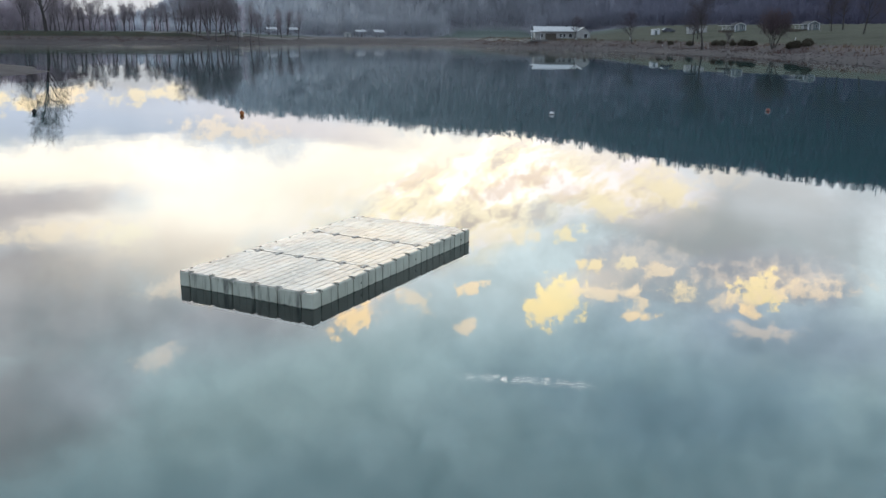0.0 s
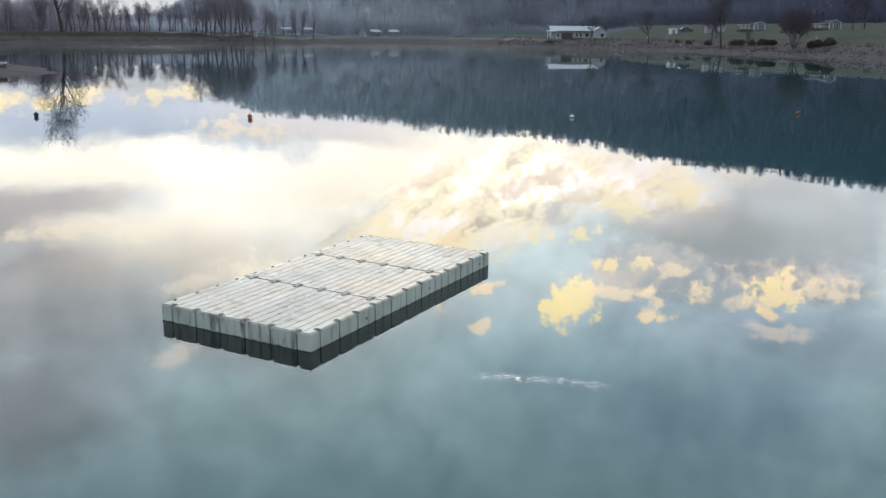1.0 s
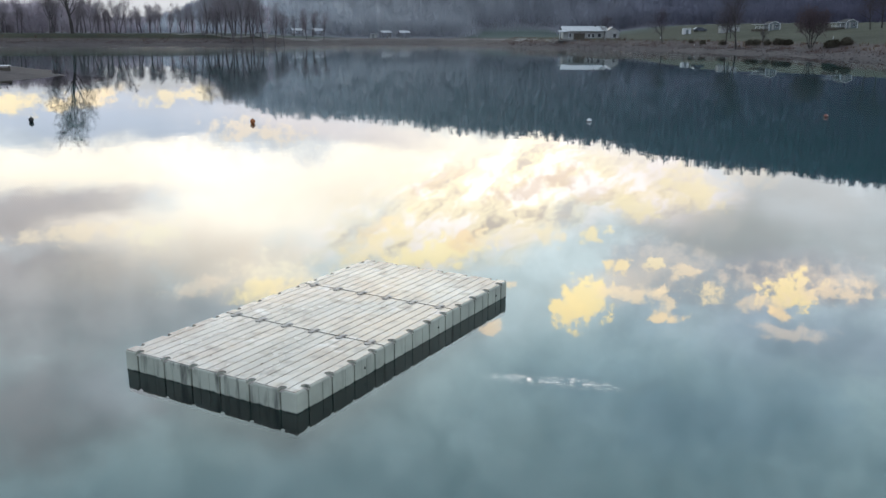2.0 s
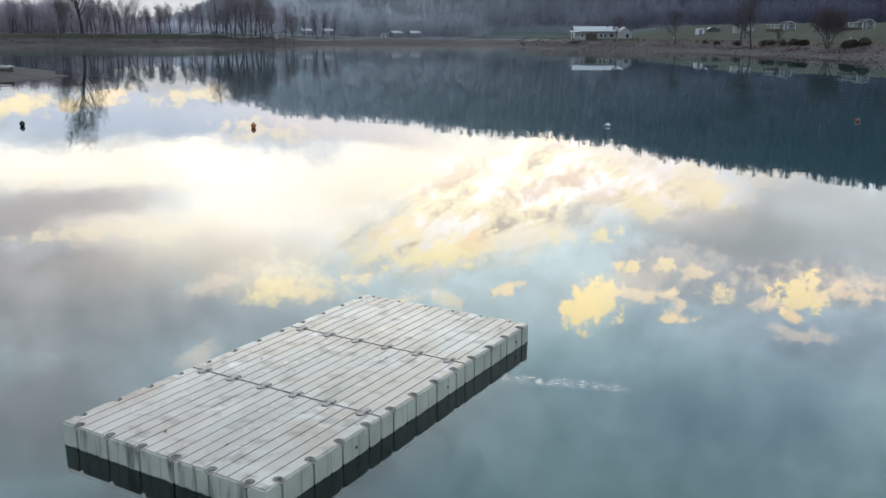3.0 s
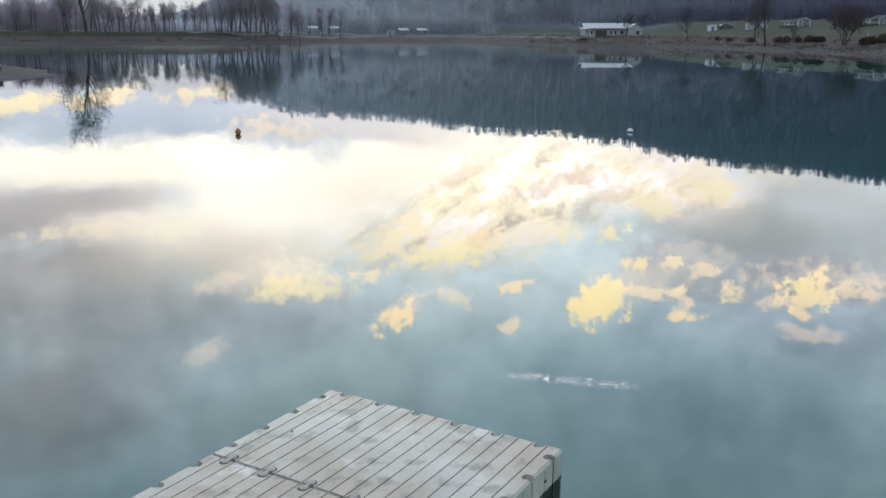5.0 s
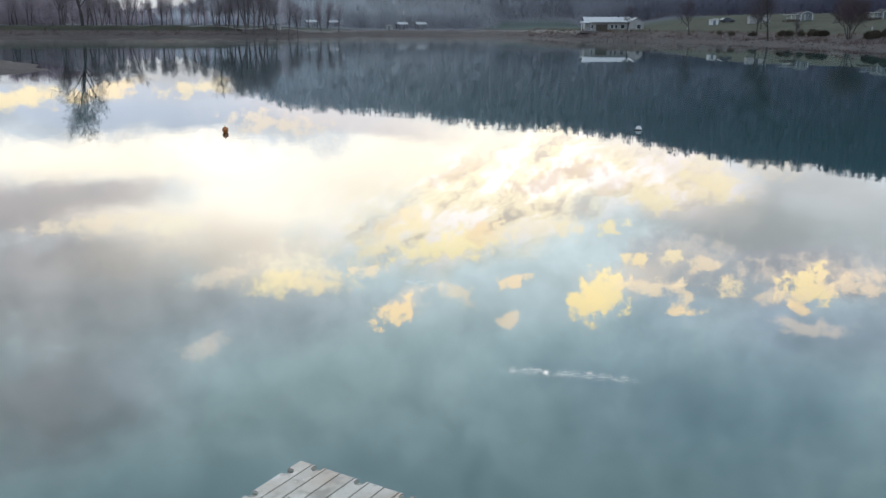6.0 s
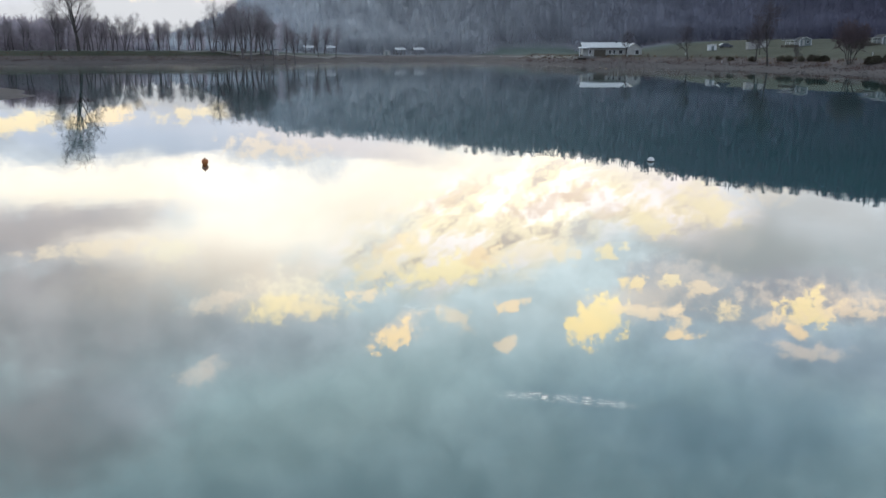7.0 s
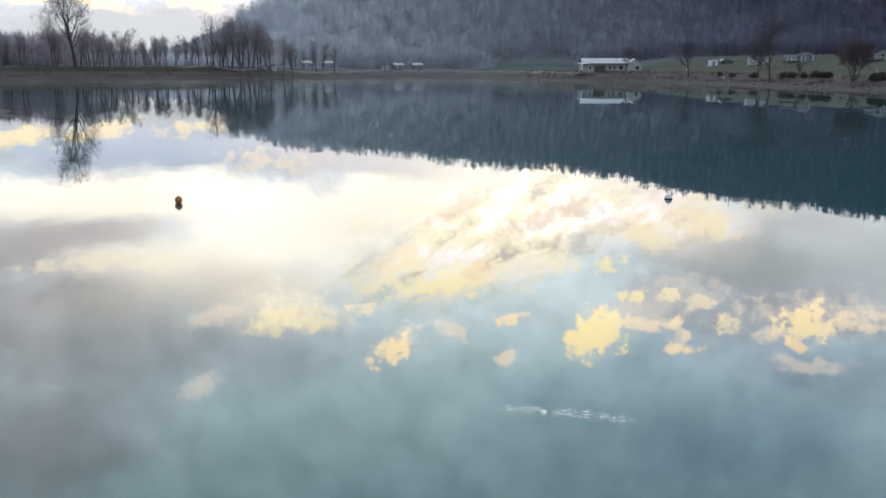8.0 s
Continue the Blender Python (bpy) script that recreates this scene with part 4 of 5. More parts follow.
TREE_WORDS = {"oak": "broad leafless tree with a dark trunk beside the shore", "tall": "tall leafless tree with a grey trunk on the far bank", "multi": "tall leafless tree with several leaning stems on the bank",
              "twin": "leafless twin-stemmed tree standing on the grass bank", "slim": "slender leafless young tree in the shore thicket",
              "bush": "low leafless reddish tree with a dense round crown"}


def tree(kind, x, y, height, turn):
    k = height / HEIGHTS[kind]
    m = pose(x, y, ground_at(x, y) - 0.05, 0, 0, turn)
    proto = PROTO[kind]
    if kind in used:
        ob = copy_thing(proto, m)
    else:
        used.add(kind)
        ob = proto
        ob.matrix_basis = m
    ob.scale = (k, k, k)
    return tagged(ob, TREE_WORDS[kind], "tree", "bare trees along the shore")


# Left bank, from the big many-stemmed tree to the clump in the middle.
tree("multi", -150.5, 333, 36, 20)
tree("tall", -161, 337, 21, 80)
rng = random.Random(3)
for k in range(36):
    x = -212 + k * 3.3 + rng.uniform(-1.4, 1.4)
    tree(("slim", "twin", "slim", "tall")[k % 4], x, 342 + rng.uniform(-6, 14), rng.uniform(10, 15) * (1.1 if x < -150 else 0.8), rng.uniform(0, 360))
for x, y, h, t, kind in ((-143, 333, 15, 10, "twin"), (-138, 334, 13, 50, "slim"), (-133.5, 336, 15, 130, "twin"), (-105, 337, 12, 70, "slim"),
                         (-100, 335, 15, 110, "twin"), (-93, 335, 16, 30, "tall"), (-88.6, 335, 22, 200, "twin"), (-85.4, 334, 23, 100, "tall"),
                         (-81, 335, 20, 250, "tall"), (-77.3, 336, 17, 10, "slim"), (-73, 337, 18, 160, "tall"), (-70, 340, 13, 300, "slim"),
                         (-65, 376, 12, 40, "twin")):
    tree(kind, x, y, h, t)
for k in range(6):
    tree(("tall", "twin", "tall")[k % 3], -101 + k * 3.4 + rng.uniform(-1, 1), 342 + rng.uniform(0, 9), rng.uniform(17, 22), rng.uniform(0, 360))
# The clump thins out towards the hill behind.
for k in range(26):
    x = -160 + k * 4.0 + rng.uniform(-1.5, 1.5)
    tree(("twin", "tall", "slim")[k % 3], x, 365 + rng.uniform(-8, 26), rng.uniform(9, 14), rng.uniform(0, 360))
# Right bank and lawn.
for x, y, h, t, kind in ((69.8, 217.8, 17, 10, "oak"), (71.9, 234.8, 12, 70, "oak"), (59.3, 255.8, 11, 0, "oak"), (79.3, 193.3, 9.8, 20, "bush"),
                         (76.3, 217.8, 4.6, 200, "oak"), (103, 200, 13, 140, "oak"), (44.3, 271.3, 8, 90, "oak"), (104, 185, 12, 0, "oak"),
                         (78, 252, 9, 45, "oak"), (106, 225, 11, 0, "oak"), (112, 232, 13, 40, "oak")):
    tree(kind, x, y, h, t)


# ---------------------------------------------------------------- shrubs, reeds, stones
def clump_mesh(seed, wide, high, count, mat):
    """A bush of many short twigs and leaf blades."""
    rng = random.Random(seed)
    v, f = [], []
    for k in range(count):
        a, r = rng.uniform(0, 2 * math.pi), wide * math.sqrt(rng.random())
        z = high * rng.uniform(0.05, 1) * (1 - 0.45 * (r / wide) ** 2)
        p = Vector((r * math.cos(a), r * math.sin(a) * 0.8, z))
        d = Vector((rng.gauss(0, 1), rng.gauss(0, 1), rng.gauss(0.5, 0.7))).normalized() * rng.uniform(0.12, 0.38)
        w = d.orthogonal().normalized() * rng.uniform(0.04, 0.11)
        n = len(v)
        v += [p - w, p + w, p + d + w * 0.3, p + d - w * 0.3]
        f.append((n, n + 1, n + 2, n + 3))
    return mesh_of("hedge_bush", v, f, mat)


HEDGES = [clump_mesh(60 + k, 1.5, 1.9, 1300, HEDGE) for k in range(2)]
for k, (x, y, s) in enumerate(((75.3, 224.8, 0.8), (75.9, 221.3, 0.85), (77.6, 217.8, 0.7), (79.1, 214.8, 0.85), (79.3, 211.3, 0.75), (79.5, 208.3, 0.8),
                               (81.2, 187.8, 0.85), (81.7, 185.8, 0.9), (83.5, 184.0, 0.9), (67.8, 242.8, 0.6), (71.4, 235.8, 0.75), (65.6, 247.3, 0.5))):
    b = new("hedge_bush", HEDGES[k % 2])
    b.matrix_basis = pose(x, y, ground_at(x, y) - 0.1, 0, 0, 37 * k) @ Matrix.Scale(s, 4)
    tagged(b, "dark clipped evergreen bush on the lawn edge", "bush", "row of hedge bushes")


def scatter(count, lo, hi, xr, yr, seed):
    """Places whose distance from the water lies between lo and hi."""
    g = np.random.default_rng(seed)
    px, py = g.uniform(*xr, count * 6), g.uniform(*yr, count * 6)
    d = shore_distance(px, py)
    keep = (d > lo) & (d < hi)
    px, py = px[keep][:count], py[keep][:count]
    return px, py, land(px, py), g


px, py, pz, g = scatter(7000, 8.5, 14.5, (-230, 100), (150, 345), 4)
v, f = [], []
for x, y, z in zip(px, py, pz):
    h, a, w, lean = g.uniform(0.25, 0.75), g.uniform(0, 6.28), g.uniform(0.05, 0.12), g.normal(0, 0.2, 2)
    n = len(v)
    v += [(x - w * math.cos(a), y - w * math.sin(a), z - 0.05), (x + w * math.cos(a), y + w * math.sin(a), z - 0.05), (x + lean[0], y + lean[1], z + h)]
    f.append((n, n + 1, n + 2))
tagged(new("reeds", mesh_of("reeds", v, f, REED)), "dry tan reeds and tall grass along the bank", "reeds", kind="stuff")

# Leafless rust-brown scrub, thick on the upper bank.
px, py, pz, g = scatter(3400, 3.5, 13.5, (-230, 105), (150, 345), 14)
v, f = [], []
for x, y, z in zip(px, py, pz):
    size = g.uniform(0.4, 1.5) * (0.65 + 0.5 * math.sin(x * 0.23) * math.sin(y * 0.31 + x * 0.07))
    for k in range(9):
        a, w = g.uniform(0, 6.28), g.uniform(0.02, 0.07)
        bx, by, lean = x + g.normal(0, 0.4), y + g.normal(0, 0.4), g.normal(0, 0.35, 2) * size
        n = len(v)
        v += [(bx - w * math.cos(a), by - w * math.sin(a), z - 0.06), (bx + w * math.cos(a), by + w * math.sin(a), z - 0.06), (bx + lean[0], by + lean[1], z + size * g.uniform(0.5, 1.1))]
        f.append((n, n + 1, n + 2))
tagged(new("bank_scrub", mesh_of("bank_scrub", v, f, REDTWIG)), "leafless rust-brown scrub along the lake bank", "scrub", kind="stuff")

px, py, pz, g = scatter(1500, 0.5, 8.0, (10, 100), (130, 310), 5)
v, f = [], []
ICO = ((0, 0, 1), (0.9, 0, 0.35), (0.28, 0.85, 0.3), (-0.72, 0.52, 0.4), (-0.72, -0.52, 0.3), (0.28, -0.85, 0.4), (0, 0, -0.5))
for x, y, z in zip(px, py, pz):
    r = g.uniform(0.1, 0.5) ** 1.4
    n = len(v)
    v += [(x + c[0] * r * g.uniform(0.7, 1.3), y + c[1] * r * g.uniform(0.7, 1.3), z + c[2] * r * g.uniform(0.5, 0.9)) for c in ICO]
    for k in range(5):
        f += [(n, n + 1 + k, n + 1 + (k + 1) % 5), (n + 6, n + 1 + (k + 1) % 5, n + 1 + k)]
tagged(new("shore_stones", mesh_of("shore_stones", v, f, STONE)), "grey rip-rap stones strewn along the gravel shore", "stones", kind="stuff")


# ---------------------------------------------------------------- the wooded hill
def thin(x, y):
    """Lower growth where the valley opens beside the hill."""
    u = x / y
    return 1.0 if u > -0.27 else 0.55 if u > -0.42 else 0.92


def wooded(seed, count, near, far):
    """Places on the hillside, outside the meadow."""
    g = np.random.default_rng(seed)
    py = np.sqrt(g.uniform(near ** 2, far ** 2, count * 3))
    u = g.uniform(-0.42, 0.72, count * 3)
    hill = np.interp(u, [c[0] for c in CREST], [c[1] for c in CREST])
    keep = (hill > 4) | ((py > 418) & (py < 500))
    keep &= ~((np.abs(u - MEADOW[0]) < MEADOW[1] * g.uniform(0.75, 1.15, u.shape)) & (py < 458 + g.normal(0, 8, u.shape)))
    px, py = (u * py)[keep][:count], py[keep][:count]
    return px, py, g


def grown(px, py, g):
    """Small leafless trees, each a stem with many short branches."""
    pz = land(px, py)
    v, f = [], []
    for x, y, z in zip(px, py, pz):
        tall = g.uniform(8.5, 16.5) * thin(x, y)
        spire = g.random() < 0.3
        wide = tall * (0.13 if spire else g.uniform(0.2, 0.3))
        n = len(v)
        r = 0.09
        v += [(x - r, y, z - 1), (x + r, y, z - 1), (x, y + r, z - 1), (x, y, z + tall * 0.98)]
        f += [(n, n + 1, n + 3), (n + 1, n + 2, n + 3), (n + 2, n, n + 3)]
        many = 150
        t = g.uniform(0.03, 0.97, many)
        a = g.uniform(0, 2 * math.pi, many)
        shape = (1.05 - t) if spire else np.sqrt(np.clip(1 - ((t - 0.5) / 0.55) ** 2, 0.03, 1))
        r0, r1 = wide * shape * g.uniform(0.0, 0.5, many), wide * shape * g.uniform(0.6, 1.1, many)
        ca, sa = np.cos(a), np.sin(a)
        z0 = z + tall * t * 0.9
        z1 = z + tall * np.clip(t + g.uniform(0.02, 0.14, many), 0, 1.02)
        w = g.uniform(0.05, 0.14, many)
        for k in range(many):
            n = len(v)
            v += [(x + ca[k] * r0[k] - sa[k] * w[k], y + sa[k] * r0[k] + ca[k] * w[k], z0[k]),
                  (x + ca[k] * r0[k] + sa[k] * w[k], y + sa[k] * r0[k] - ca[k] * w[k], z0[k] + 0.3),
                  (x + ca[k] * r1[k], y + sa[k] * r1[k], z1[k])]
            f.append((n, n + 1, n + 2))
    return v, f


def undergrowth(seed, count):
    """Close-set saplings and brush that fill the hillside between the trees, evening it out as haze does: single
    leaning shoots.
    """
    px, py, g = wooded(seed, count, 416, 700)
    pz = land(px, py)
    lobes = 0.5 + 0.5 * np.sin(px * 0.21 + 2.0 * np.sin(py * 0.05)) * np.sin(py * 0.17 + 1.5 * np.sin(px * 0.06))
    z0 = pz + g.uniform(0, 1, len(px)) * (6.5 + 2.5 * lobes) * np.where(px / py > -0.27, 1.0, 0.45)
    a, w, tall = g.uniform(0, 2 * math.pi, len(px)), g.uniform(0.07, 0.2, len(px)), g.uniform(0.8, 2.4, len(px))
    lean = g.normal(0, 0.35, (2, len(px)))
    foot = np.stack([np.cos(a) * w, np.sin(a) * w, np.zeros_like(w)], -1)
    at = np.stack([px, py, z0], -1)
    tip = at + np.stack([lean[0], lean[1], tall], -1)
    v = np.stack([at - foot, at + foot, tip], 1).reshape(-1, 3)
    me = bpy.data.meshes.new("undergrowth")
    me.from_pydata(v.tolist(), [], np.arange(len(v)).reshape(-1, 3).tolist())
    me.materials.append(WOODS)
    return me


tx, ty, g = wooded(9, 3300, 416, 720)
v, f = grown(tx, ty, g)
tagged(new("hill_woods", mesh_of("hill_woods", v, f, WOODS)), "leafless winter woods covering the hillside, haze put into their pale grey-violet", "woods", kind="stuff")
tagged(new("undergrowth", undergrowth(17, 620000)), "leafless brush between the hillside trees, haze put into its pale grey-violet", "undergrowth", kind="stuff")
g = np.random.default_rng(21)
lx, ly = g.uniform(-275, -80, 1500), g.uniform(344, 440, 1500)
keep = (ly > 346 + 0.5 * np.maximum(lx + 150, 0)) & (g.random(1500) < np.interp(lx, (-172, -150), (0.9, 0.04)))
v, f = grown(lx[keep], ly[keep], g)
tagged(new("thicket", mesh_of("thicket", v, f, THICKET)), "dense purple-brown leafless thicket behind the bank", "thicket", kind="stuff")


# ---------------------------------------------------------------- buildings on the far shore
def gable_roof(x0, x1, y0, y1, eave, ridge, over=0.3, thick=0.12, along="x"):
    """Two sloping slabs meeting at a ridge."""
    bm = bmesh.new()
    if along == "x":
        ends = [(x0 - over), (x1 + over)]
        mid = (y0 + y1) / 2
        sec = [(y0 - over, eave - over * 0.4), (mid, ridge), (y1 + over, eave - over * 0.4), (y1 + over, eave - over * 0.4 + thick), (mid, ridge + thick), (y0 - over, eave - over * 0.4 + thick)]
        loops = [[bm.verts.new((e, a, b)) for a, b in sec] for e in ends]
    else:
        ends = [(y0 - over), (y1 + over)]
        mid = (x0 + x1) / 2
        sec = [(x0 - over, eave - over * 0.4), (mid, ridge), (x1 + over, eave - over * 0.4), (x1 + over, eave - over * 0.4 + thick), (mid, ridge + thick), (x0 - over, eave - over * 0.4 + thick)]
        loops = [[bm.verts.new((a, e, b)) for a, b in sec] for e in ends]
    a, b = loops
    for k in range(6):
        bm.faces.new((a[k], a[(k + 1) % 6], b[(k + 1) % 6], b[k]))
    for loop in (a, b):
        bm.faces.new((loop[0], loop[1], loop[4], loop[5]))
        bm.faces.new((loop[1], loop[2], loop[3], loop[4]))
    bmesh.ops.recalc_face_normals(bm, faces=bm.faces)
    return bm


def gable_walls(x0, x1, y0, y1, base, eave, ridge, along="x"):
    bm = bmesh.new()
    if along == "x":
        mid = (y0 + y1) / 2
        sec = [(y0, base), (y1, base), (y1, eave), (mid, ridge - 0.02), (y0, eave)]
        loops = [[bm.verts.new((e, p, q)) for p, q in sec] for e in (x0, x1)]
    else:
        mid = (x0 + x1) / 2
        sec = [(x0, base), (x1, base), (x1, eave), (mid, ridge - 0.02), (x0, eave)]
        loops = [[bm.verts.new((p, e, q)) for p, q in sec] for e in (y0, y1)]
    a, b = loops
    bm.faces.new(a)
    bm.faces.new(b[::-1])
    for k in range(5):
        bm.faces.new((a[k], b[k], b[(k + 1) % 5], a[(k + 1) % 5]))
    bmesh.ops.recalc_face_normals(bm, faces=bm.faces)
    return bm


def front_window(parent, x, z, wide, high, y, frame_mat=WHITE, name="window"):
    """A window in a wall that faces -y, with frame, pane and sill."""
    bm = bmesh.new()
    for a0, a1, b0, b1 in ((-wide / 2 - 0.08, -wide / 2, 0, high), (wide / 2, wide / 2 + 0.08, 0, high), (-wide / 2 - 0.08, wide / 2 + 0.08, high, high + 0.08), (-wide / 2 - 0.12, wide / 2 + 0.12, -0.08, 0)):
        box(bm, x + a0, x + a1, y - 0.06, y + 0.02, z + b0, z + b1)
    w = part(name, bm, frame_mat, parent)
    part("pane", boxed(x - wide / 2, x + wide / 2, y - 0.02, y + 0.02, z, z + high), GLASS, w, "dark glass pane")
    return w


def clubhouse():
    base = 2.6
    ob = empty("clubhouse", 0, 0, 0, label="long low white building with a pale metal roof", category="building")
    part("wall", gable_walls(33, 46.5, 284, 291, base - 0.5, 5.45, 6.75), CREAM, ob)
    part("roof", gable_roof(33, 47, 283.4, 291.6, 5.5, 6.9, 0.5), PALEROOF, ob, "pale ribbed metal roof")
    part("wall", gable_walls(46.55, 51, 282.5, 290, base - 0.5, 5.1, 6.55, "y"), CREAM, ob)
    part("roof", gable_roof(46.6, 51, 282.5, 290, 5.15, 6.65, 0.25, 0.12, "y"), PALEROOF, ob, "pale metal roof of the side wing")
    part("porch_floor", boxed(31.2, 46, 281.2, 283.9, base - 0.4, base + 0.1), PATHMAT, ob)
    for x in (31.6, 34.6):
        part("post", boxed(x - 0.09, x + 0.09, 281.5, 281.68, base, 5.2, 0.02), WHITE, ob)
    part("porch_roof", gable_roof(31.3, 34.2, 281.3, 283.9, 5.15, 5.5, 0.1), PALEROOF, ob)
    # Dark panel on the wall stands for the shade inside an open doorway.
    part("doorway", boxed(36.4, 40.0, 283.92, 284.08, base, base + 2.1), DARKWOOD, ob, "dark panel standing for the shade inside a wide doorway")
    for x, w in ((35.1, 0.8), (41.4, 0.7), (42.7, 0.7), (44.7, 1.1)):
        front_window(ob, x, base + 0.9, w, 1.1, 284)
    front_window(ob, 49.5, base + 0.8, 1.1, 1.2, 282.5)
    part("chimney", boxed(43.5, 43.9, 287, 287.4, 6.4, 7.3), GREYROOF, ob)


def cottage(x, y, turn, wall_mat, words, porch=True):
    z = ground_at(x, y)
    ob = empty("cottage", x, y, z, turn, label=words, category="cottage", group="lakeside cottages")
    ob.scale = (0.80, 0.80, 0.86)
    part("wall", gable_walls(-2.1, 2.1, -2.5, 2.5, -0.5, 1.95, 2.75, "y"), wall_mat, ob)
    part("roof", gable_roof(-2.1, 2.1, -2.5, 2.5, 1.98, 2.82, 0.3, 0.1, "y"), GREYROOF, ob, "dark low-pitched roof")
    for sx in (-2.06, 2.06):
        part("corner_trim", boxed(sx - 0.14, sx + 0.14, -2.6, -2.42, -0.3, 1.95), WHITE, ob, "white corner board")
    for sx in (-1, 1):
        bm = boxed(-0.02, 2.45, -2.86, -2.8, -0.09, 0.09)
        bm.transform(pose(0, 0, 2.84) @ Matrix.Scale(sx, 4, (1, 0, 0)) @ pose(0, 0, 0, 0, math.degrees(math.atan2(0.96, 2.4)), 0))
        bmesh.ops.recalc_face_normals(bm, faces=bm.faces)
        part("barge_board", bm, WHITE, ob, "white barge board")
    front_window(ob, 0.85, 0.75, 0.65, 0.9, -2.5)
    part("door", boxed(-1.1, -0.3, -2.55, -2.46, 0.0, 1.9), GREYWALL if wall_mat is not GREYWALL else CREAM, ob)
    if porch:
        part("porch_floor", boxed(-7.2, -2.1, -2.3, 1.5, -0.6, 0.15), DARKWOOD, ob)
        part("porch_roof", boxed(-7.3, -2.1, -2.4, 1.6, 1.72, 1.84), WHITE, ob, "flat white porch roof")
        for k in range(4):
            px_ = -7.1 + k * 1.6
            part("post", boxed(px_ - 0.05, px_ + 0.05, -2.25, -2.15, 0.1, 1.75), WHITE, ob)
        for zz in (0.55, 0.95):
            part("rail", boxed(-7.1, -2.2, -2.24, -2.17, zz, zz + 0.09), WHITE, ob, "white porch rail")


def shed(name, x, y, wide, deep, high, mat, words, roof=WHITE):
    z = ground_at(x, y)
    ob = empty(name, x, y, z, label=words, category="shed")
    part("wall", boxed(-wide / 2, wide / 2, -deep / 2, deep / 2, -0.4, high), mat, ob)
    bm = boxed(-wide / 2 - 0.12, wide / 2 + 0.12, -deep / 2 - 0.15, deep / 2 + 0.15, high + 0.004, high + 0.12)
    for q in bm.verts:
        q.co.z += 0.25 * q.co.x / wide + 0.13
    part("roof", bm, roof, ob)
    part("door", boxed(-0.4, 0.4, -deep / 2 - 0.04, -deep / 2 + 0.01, 0, high - 0.2), GREYWALL, ob)


def shelter(x, y, turn):
    z = ground_at(x, y)
    ob = empty("picnic_shelter", x, y, z, turn, label="open picnic shelter with a pale pitched roof on posts", category="shelter", group="picnic shelters")
    part("roof", gable_roof(-2.2, 2.2, -1.75, 1.75, 2.5, 3.3, 0.4, 0.12), PALEROOF, ob, "pale pitched roof")
    for sx in (-2.2, 2.16):
        bm = bmesh.new()
        tri = [[bm.verts.new((sx + e, q, r)) for q, r in ((-1.65, 2.52), (1.65, 2.52), (0, 3.22))] for e in (0, 0.04)]
        bm.faces.new(tri[0])
        bm.faces.new(tri[1][::-1])
        for k in range(3):
            bm.faces.new((tri[0][k], tri[1][k], tri[1][(k + 1) % 3], tri[0][(k + 1) % 3]))
        bmesh.ops.recalc_face_normals(bm, faces=bm.faces)
        part("gable_end", bm, WHITE, ob, "white boarded gable end")
    for sx in (-2.0, 2.0):
        for sy in (-1.35, 1.35):
            part("post", boxed(sx - 0.07, sx + 0.07, sy - 0.07, sy + 0.07, -0.4, 2.62, 0.01), DARKWOOD, ob)
    part("table", boxed(-1.0, 1.0, -0.4, 0.4, 0.68, 0.75), DARKWOOD, ob)
    for sx in (-0.8, 0.8):
        part("table_leg", boxed(sx - 0.05, sx + 0.05, -0.3, 0.3, -0.2, 0.68), DARKWOOD, ob)


def car(x, y, turn):
    ob = empty("parked_car", x, y, ground_at(x, y), turn, label="dark blue parked car beside a white shed", category="car")
    bm = bmesh.new()
    side = [(-2.1, 0.3), (2.1, 0.3), (2.15, 0.75), (1.2, 0.95), (0.6, 1.42), (-1.2, 1.45), (-1.9, 0.98), (-2.15, 0.85)]
    loops = [[bm.verts.new((a, e * (0.82 if b < 1.2 else 0.66), b)) for a, b in side] for e in (-1, 1)]
    bm.faces.new(loops[0])
    bm.faces.new(loops[1][::-1])
    for k in range(8):
        bm.faces.new((loops[0][k], loops[1][k], loops[1][(k + 1) % 8], loops[0][(k + 1) % 8]))
    bmesh.ops.recalc_face_normals(bm, faces=bm.faces)
    part("body", bm, CARPAINT, ob)
    for sx in (-1.35, 1.35):
        for sy in (-0.78, 0.78):
            part("wheel", lathe([(0.16, -0.1), (0.31, -0.1), (0.33, 0), (0.31, 0.1), (0.16, 0.1)], 16), TYRE, ob, at=pose(sx, sy, 0.32, 90))
    part("side_window", boxed(-1.1, 0.5, -0.80, -0.74, 1.02, 1.32), GLASS, ob)


clubhouse()
cottage(94.1, 265.5, 4, GREYWALL, "small grey-green cottage with white trim and railed porch")
cottage(107.5, 243, 8, GREYWALL, "small grey-green cottage with white trim beside a bare tree")
shed("garden_shed", 73.1, 285, 2.4, 2.2, 1.6, WHITE, "small white shed on the lawn")
shed("mobile_home", 82.8, 271, 5.8, 2.6, 1.6, CREAM, "low cream mobile home behind bare trees", PALEROOF)
shed("pump_hut", -40.4, 392, 3.0, 2.4, 2.0, CREAM, "small cream pump hut on the embankment")
shed("boat_hut", -80.5, 347, 4.6, 2.6, 1.7, CREAM, "small pale hut behind the bank trees", GREYROOF)
car(78.6, 290, 12)
for x, t in ((-78.6, 28), (-68.6, 22), (-36.8, 30), (-28.1, 24)):
    shelter(x, 411, t)


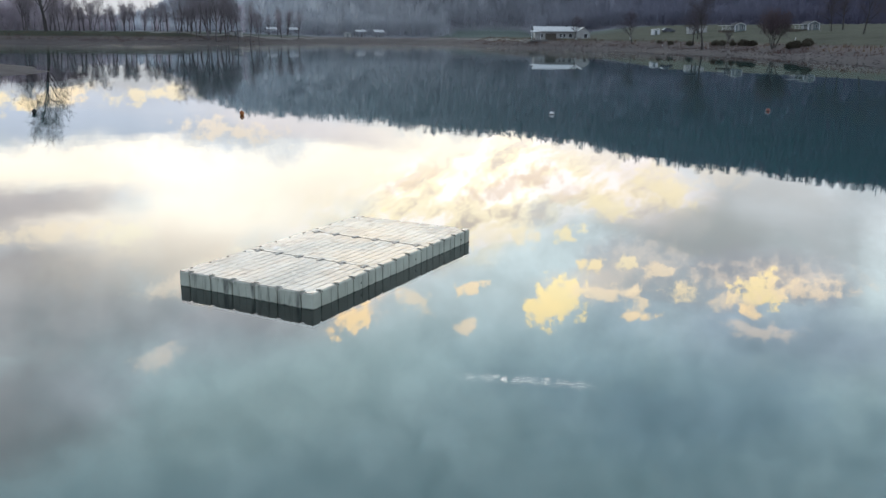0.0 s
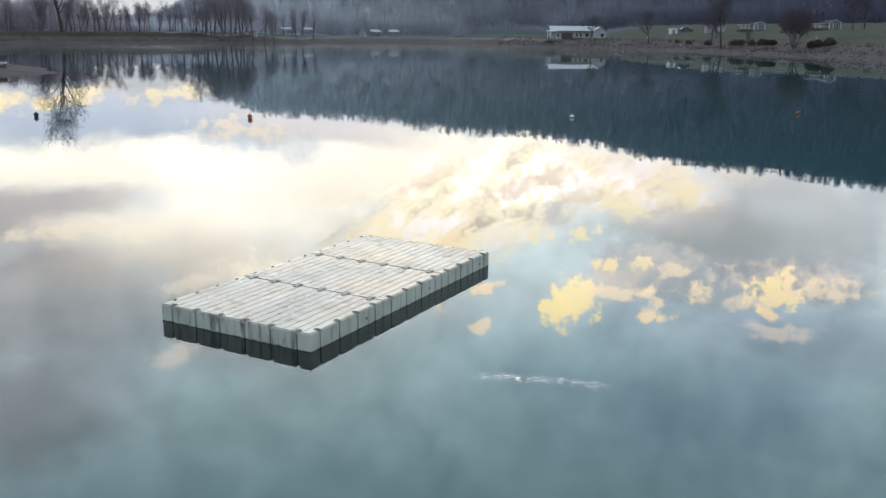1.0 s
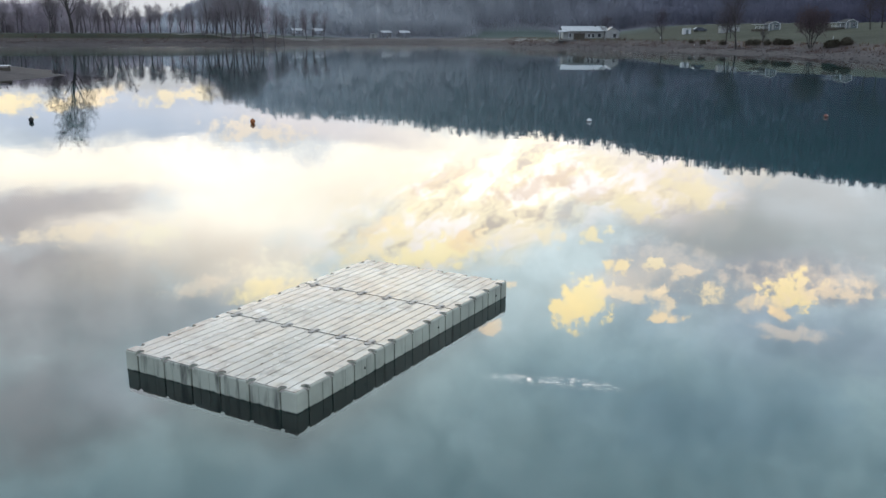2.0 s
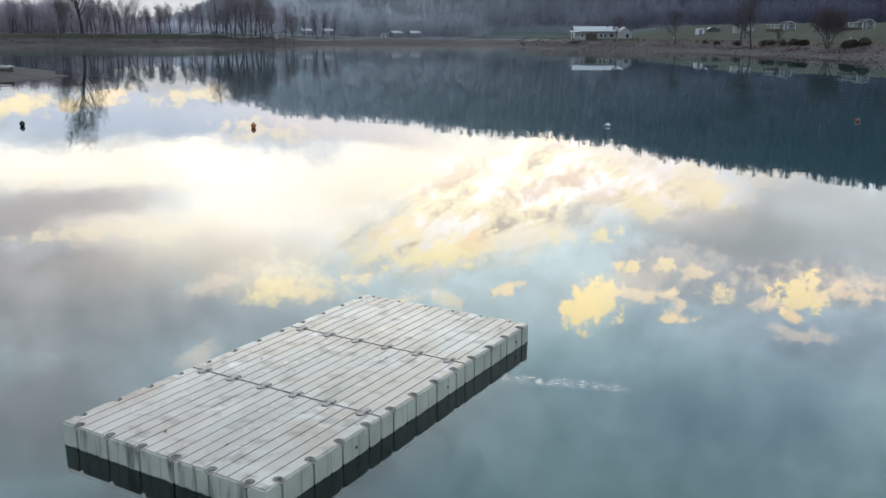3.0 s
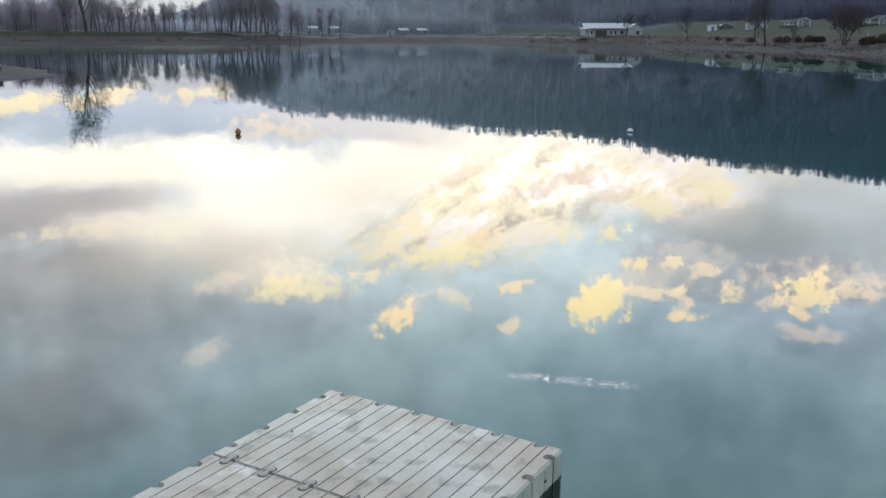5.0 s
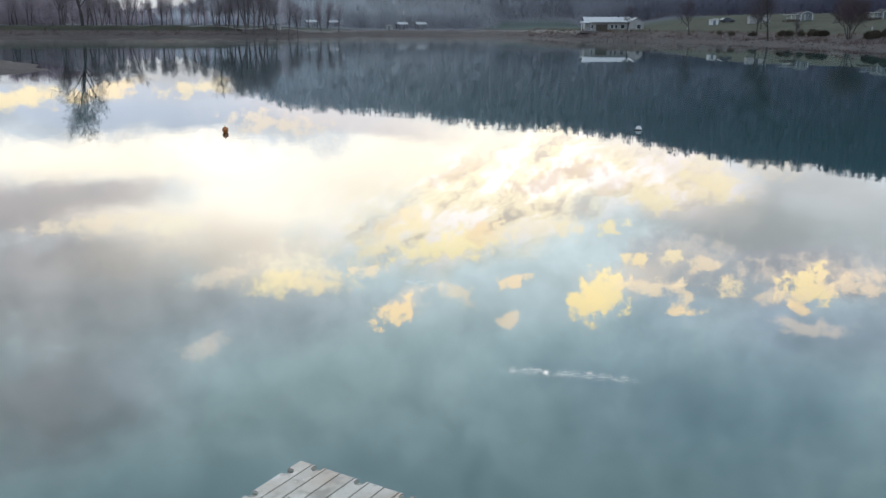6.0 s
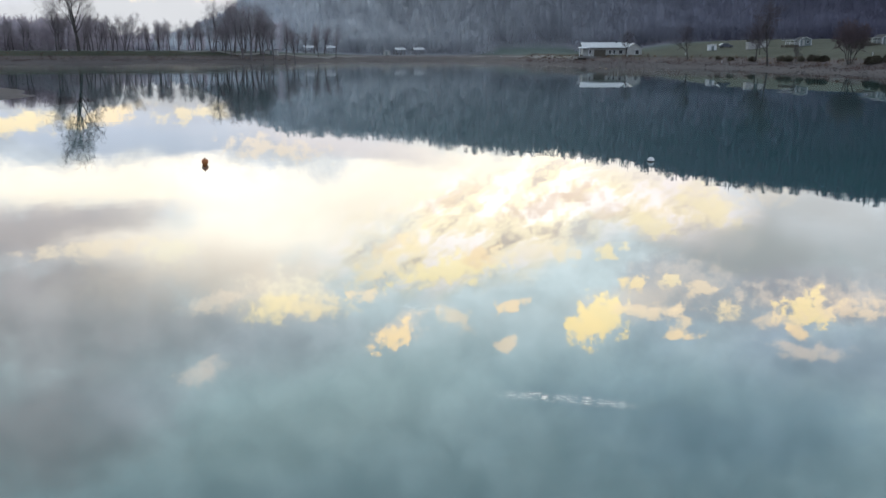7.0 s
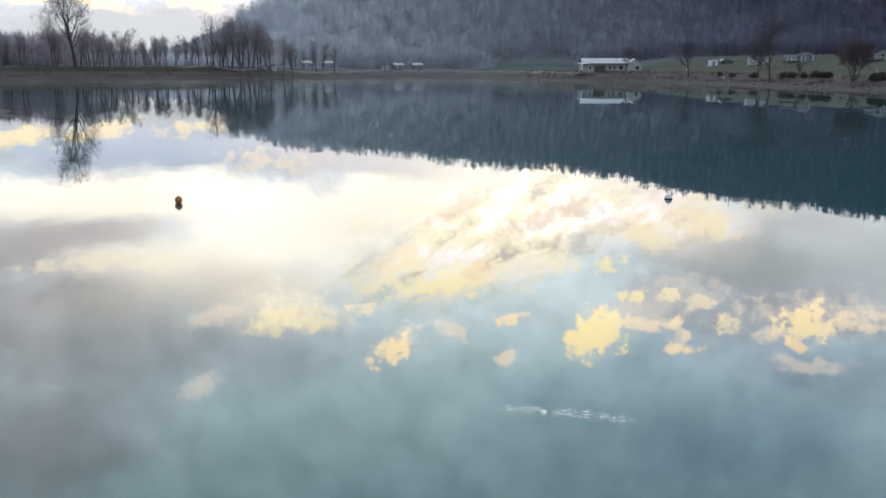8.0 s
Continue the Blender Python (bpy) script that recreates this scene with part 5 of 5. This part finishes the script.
def marker(x, y):
    ob = empty("marker_post", x, y, ground_at(x, y), label="short white marker post on the grass", category="post", group="white marker posts")
    part("post", lathe([(0.09, -0.2), (0.09, 0.55), (0.07, 0.62)], 10), WHITE, ob)
    part("cap", lathe([(0.11, 0.6), (0.12, 0.66), (0.05, 0.74)], 10), WHITE, ob)


for x, y in ((65.5, 243), (80.8, 213), (88.0, 203), (44.5, 270), (60, 262), (9, 362)):
    marker(x, y)

# The shore path on the embankment.
line = [(-230, 326), (-178, 331), (-138, 335), (-96, 337), (-70, 356), (-50, 386), (-12, 394), (16, 356), (31, 281.5)]
v, f = [], []
pts = [Vector(a).lerp(Vector(b), k / 40) for a, b in zip(line, line[1:]) for k in range(40)]
for a, b in zip(pts, pts[1:]):
    side = Vector((-(b - a).y, (b - a).x)).normalized() * 1.3
    n = len(v)
    for p in (a + side, a - side, b - side, b + side):
        v.append((p.x, p.y, ground_at(p.x, p.y) + 0.14))
    f.append((n, n + 1, n + 2, n + 3))
path = new("path", mesh_of("path", v, f, PATHMAT))
tagged(path, "pale gravel shore path along the embankment", "path", kind="structure")


# ---------------------------------------------------------------- the spit on the near shore
def jetty(x, y, turn):
    ob = empty("landing_stage", x, y, 0.0, turn, label="small landing stage with a pale deck on the gravel spit", category="jetty")
    for k in range(9):
        part("board", boxed(-2.6, 0.9, -1.1 + k * 0.25, -0.88 + k * 0.25, 1.02, 1.08), WHITE, ob)
    for px_ in (-2.3, -0.8, 0.7):
        part("beam", boxed(px_ - 0.08, px_ + 0.08, -1.05, 1.1, 0.85, 1.02), DARKWOOD, ob)
        for py_ in (-0.95, 1.0):
            part("post", lathe([(0.09, -0.5), (0.09, 0.86)], 10), DARKWOOD, ob, at=pose(px_, py_, 0))
    part("skirt", boxed(-2.5, 0.85, -1.02, -0.96, 0.3, 0.85), DARKWOOD, ob, "dark timber skirt")


jetty(-49.3, 84.5, 25)
raft = empty("timber_raft", -40.3, 64.5, 0, 20, label="low dark timber raft moored at the spit", category="raft")
for k in range(7):
    part("board", boxed(-1.6, 1.0, -0.9 + k * 0.26, -0.67 + k * 0.26, 0.2, 0.26), DARKWOOD, raft)
for sy in (-0.7, 0.7):
    part("float", boxed(-1.5, 0.9, sy - 0.18, sy + 0.18, -0.15, 0.2, 0.05), BLACK, raft)


# ---------------------------------------------------------------- litter on the deck
def dead_leaf(seed):
    rng = random.Random(seed)
    bm = bmesh.new()
    ring = [(0.5, 0), (0.25, 0.2), (0, 0.26), (-0.3, 0.18), (-0.5, 0), (-0.3, -0.2), (0, -0.24), (0.25, -0.18)]
    size = 0.075
    low_v = [bm.verts.new((a * size, b * size, 0.004 + 0.012 * rng.random())) for a, b in ring]
    top_v = [bm.verts.new((p.co.x, p.co.y, p.co.z + 0.003)) for p in low_v]
    bm.faces.new(low_v[::-1])
    bm.faces.new(top_v)
    for k in range(8):
        bm.faces.new((low_v[k], low_v[(k + 1) % 8], top_v[(k + 1) % 8], top_v[k]))
    return bm


rng = random.Random(12)
c28, s28 = math.cos(radians(-28.5)), math.sin(radians(-28.5))
LEAVES = []
for k in range(15):
    lx, ly = rng.uniform(-1.3, 1.3), rng.uniform(-2.7, 2.8)
    m = pose(lx * c28 - ly * s28, lx * s28 + ly * c28, DOCK_H, 0, 0, rng.uniform(0, 360))
    if k < 3:
        leaf = part("dead_leaf", dead_leaf(k), LEAF)
        LEAVES.append(leaf)
    else:
        leaf = new("dead_leaf", LEAVES[k % 3].data)
    leaf.matrix_basis = m @ Matrix.Scale(rng.uniform(0.3, 0.75), 4)
    tagged(leaf, "curled brown dead leaf lying on the deck", "leaf", "leaves on the dock")
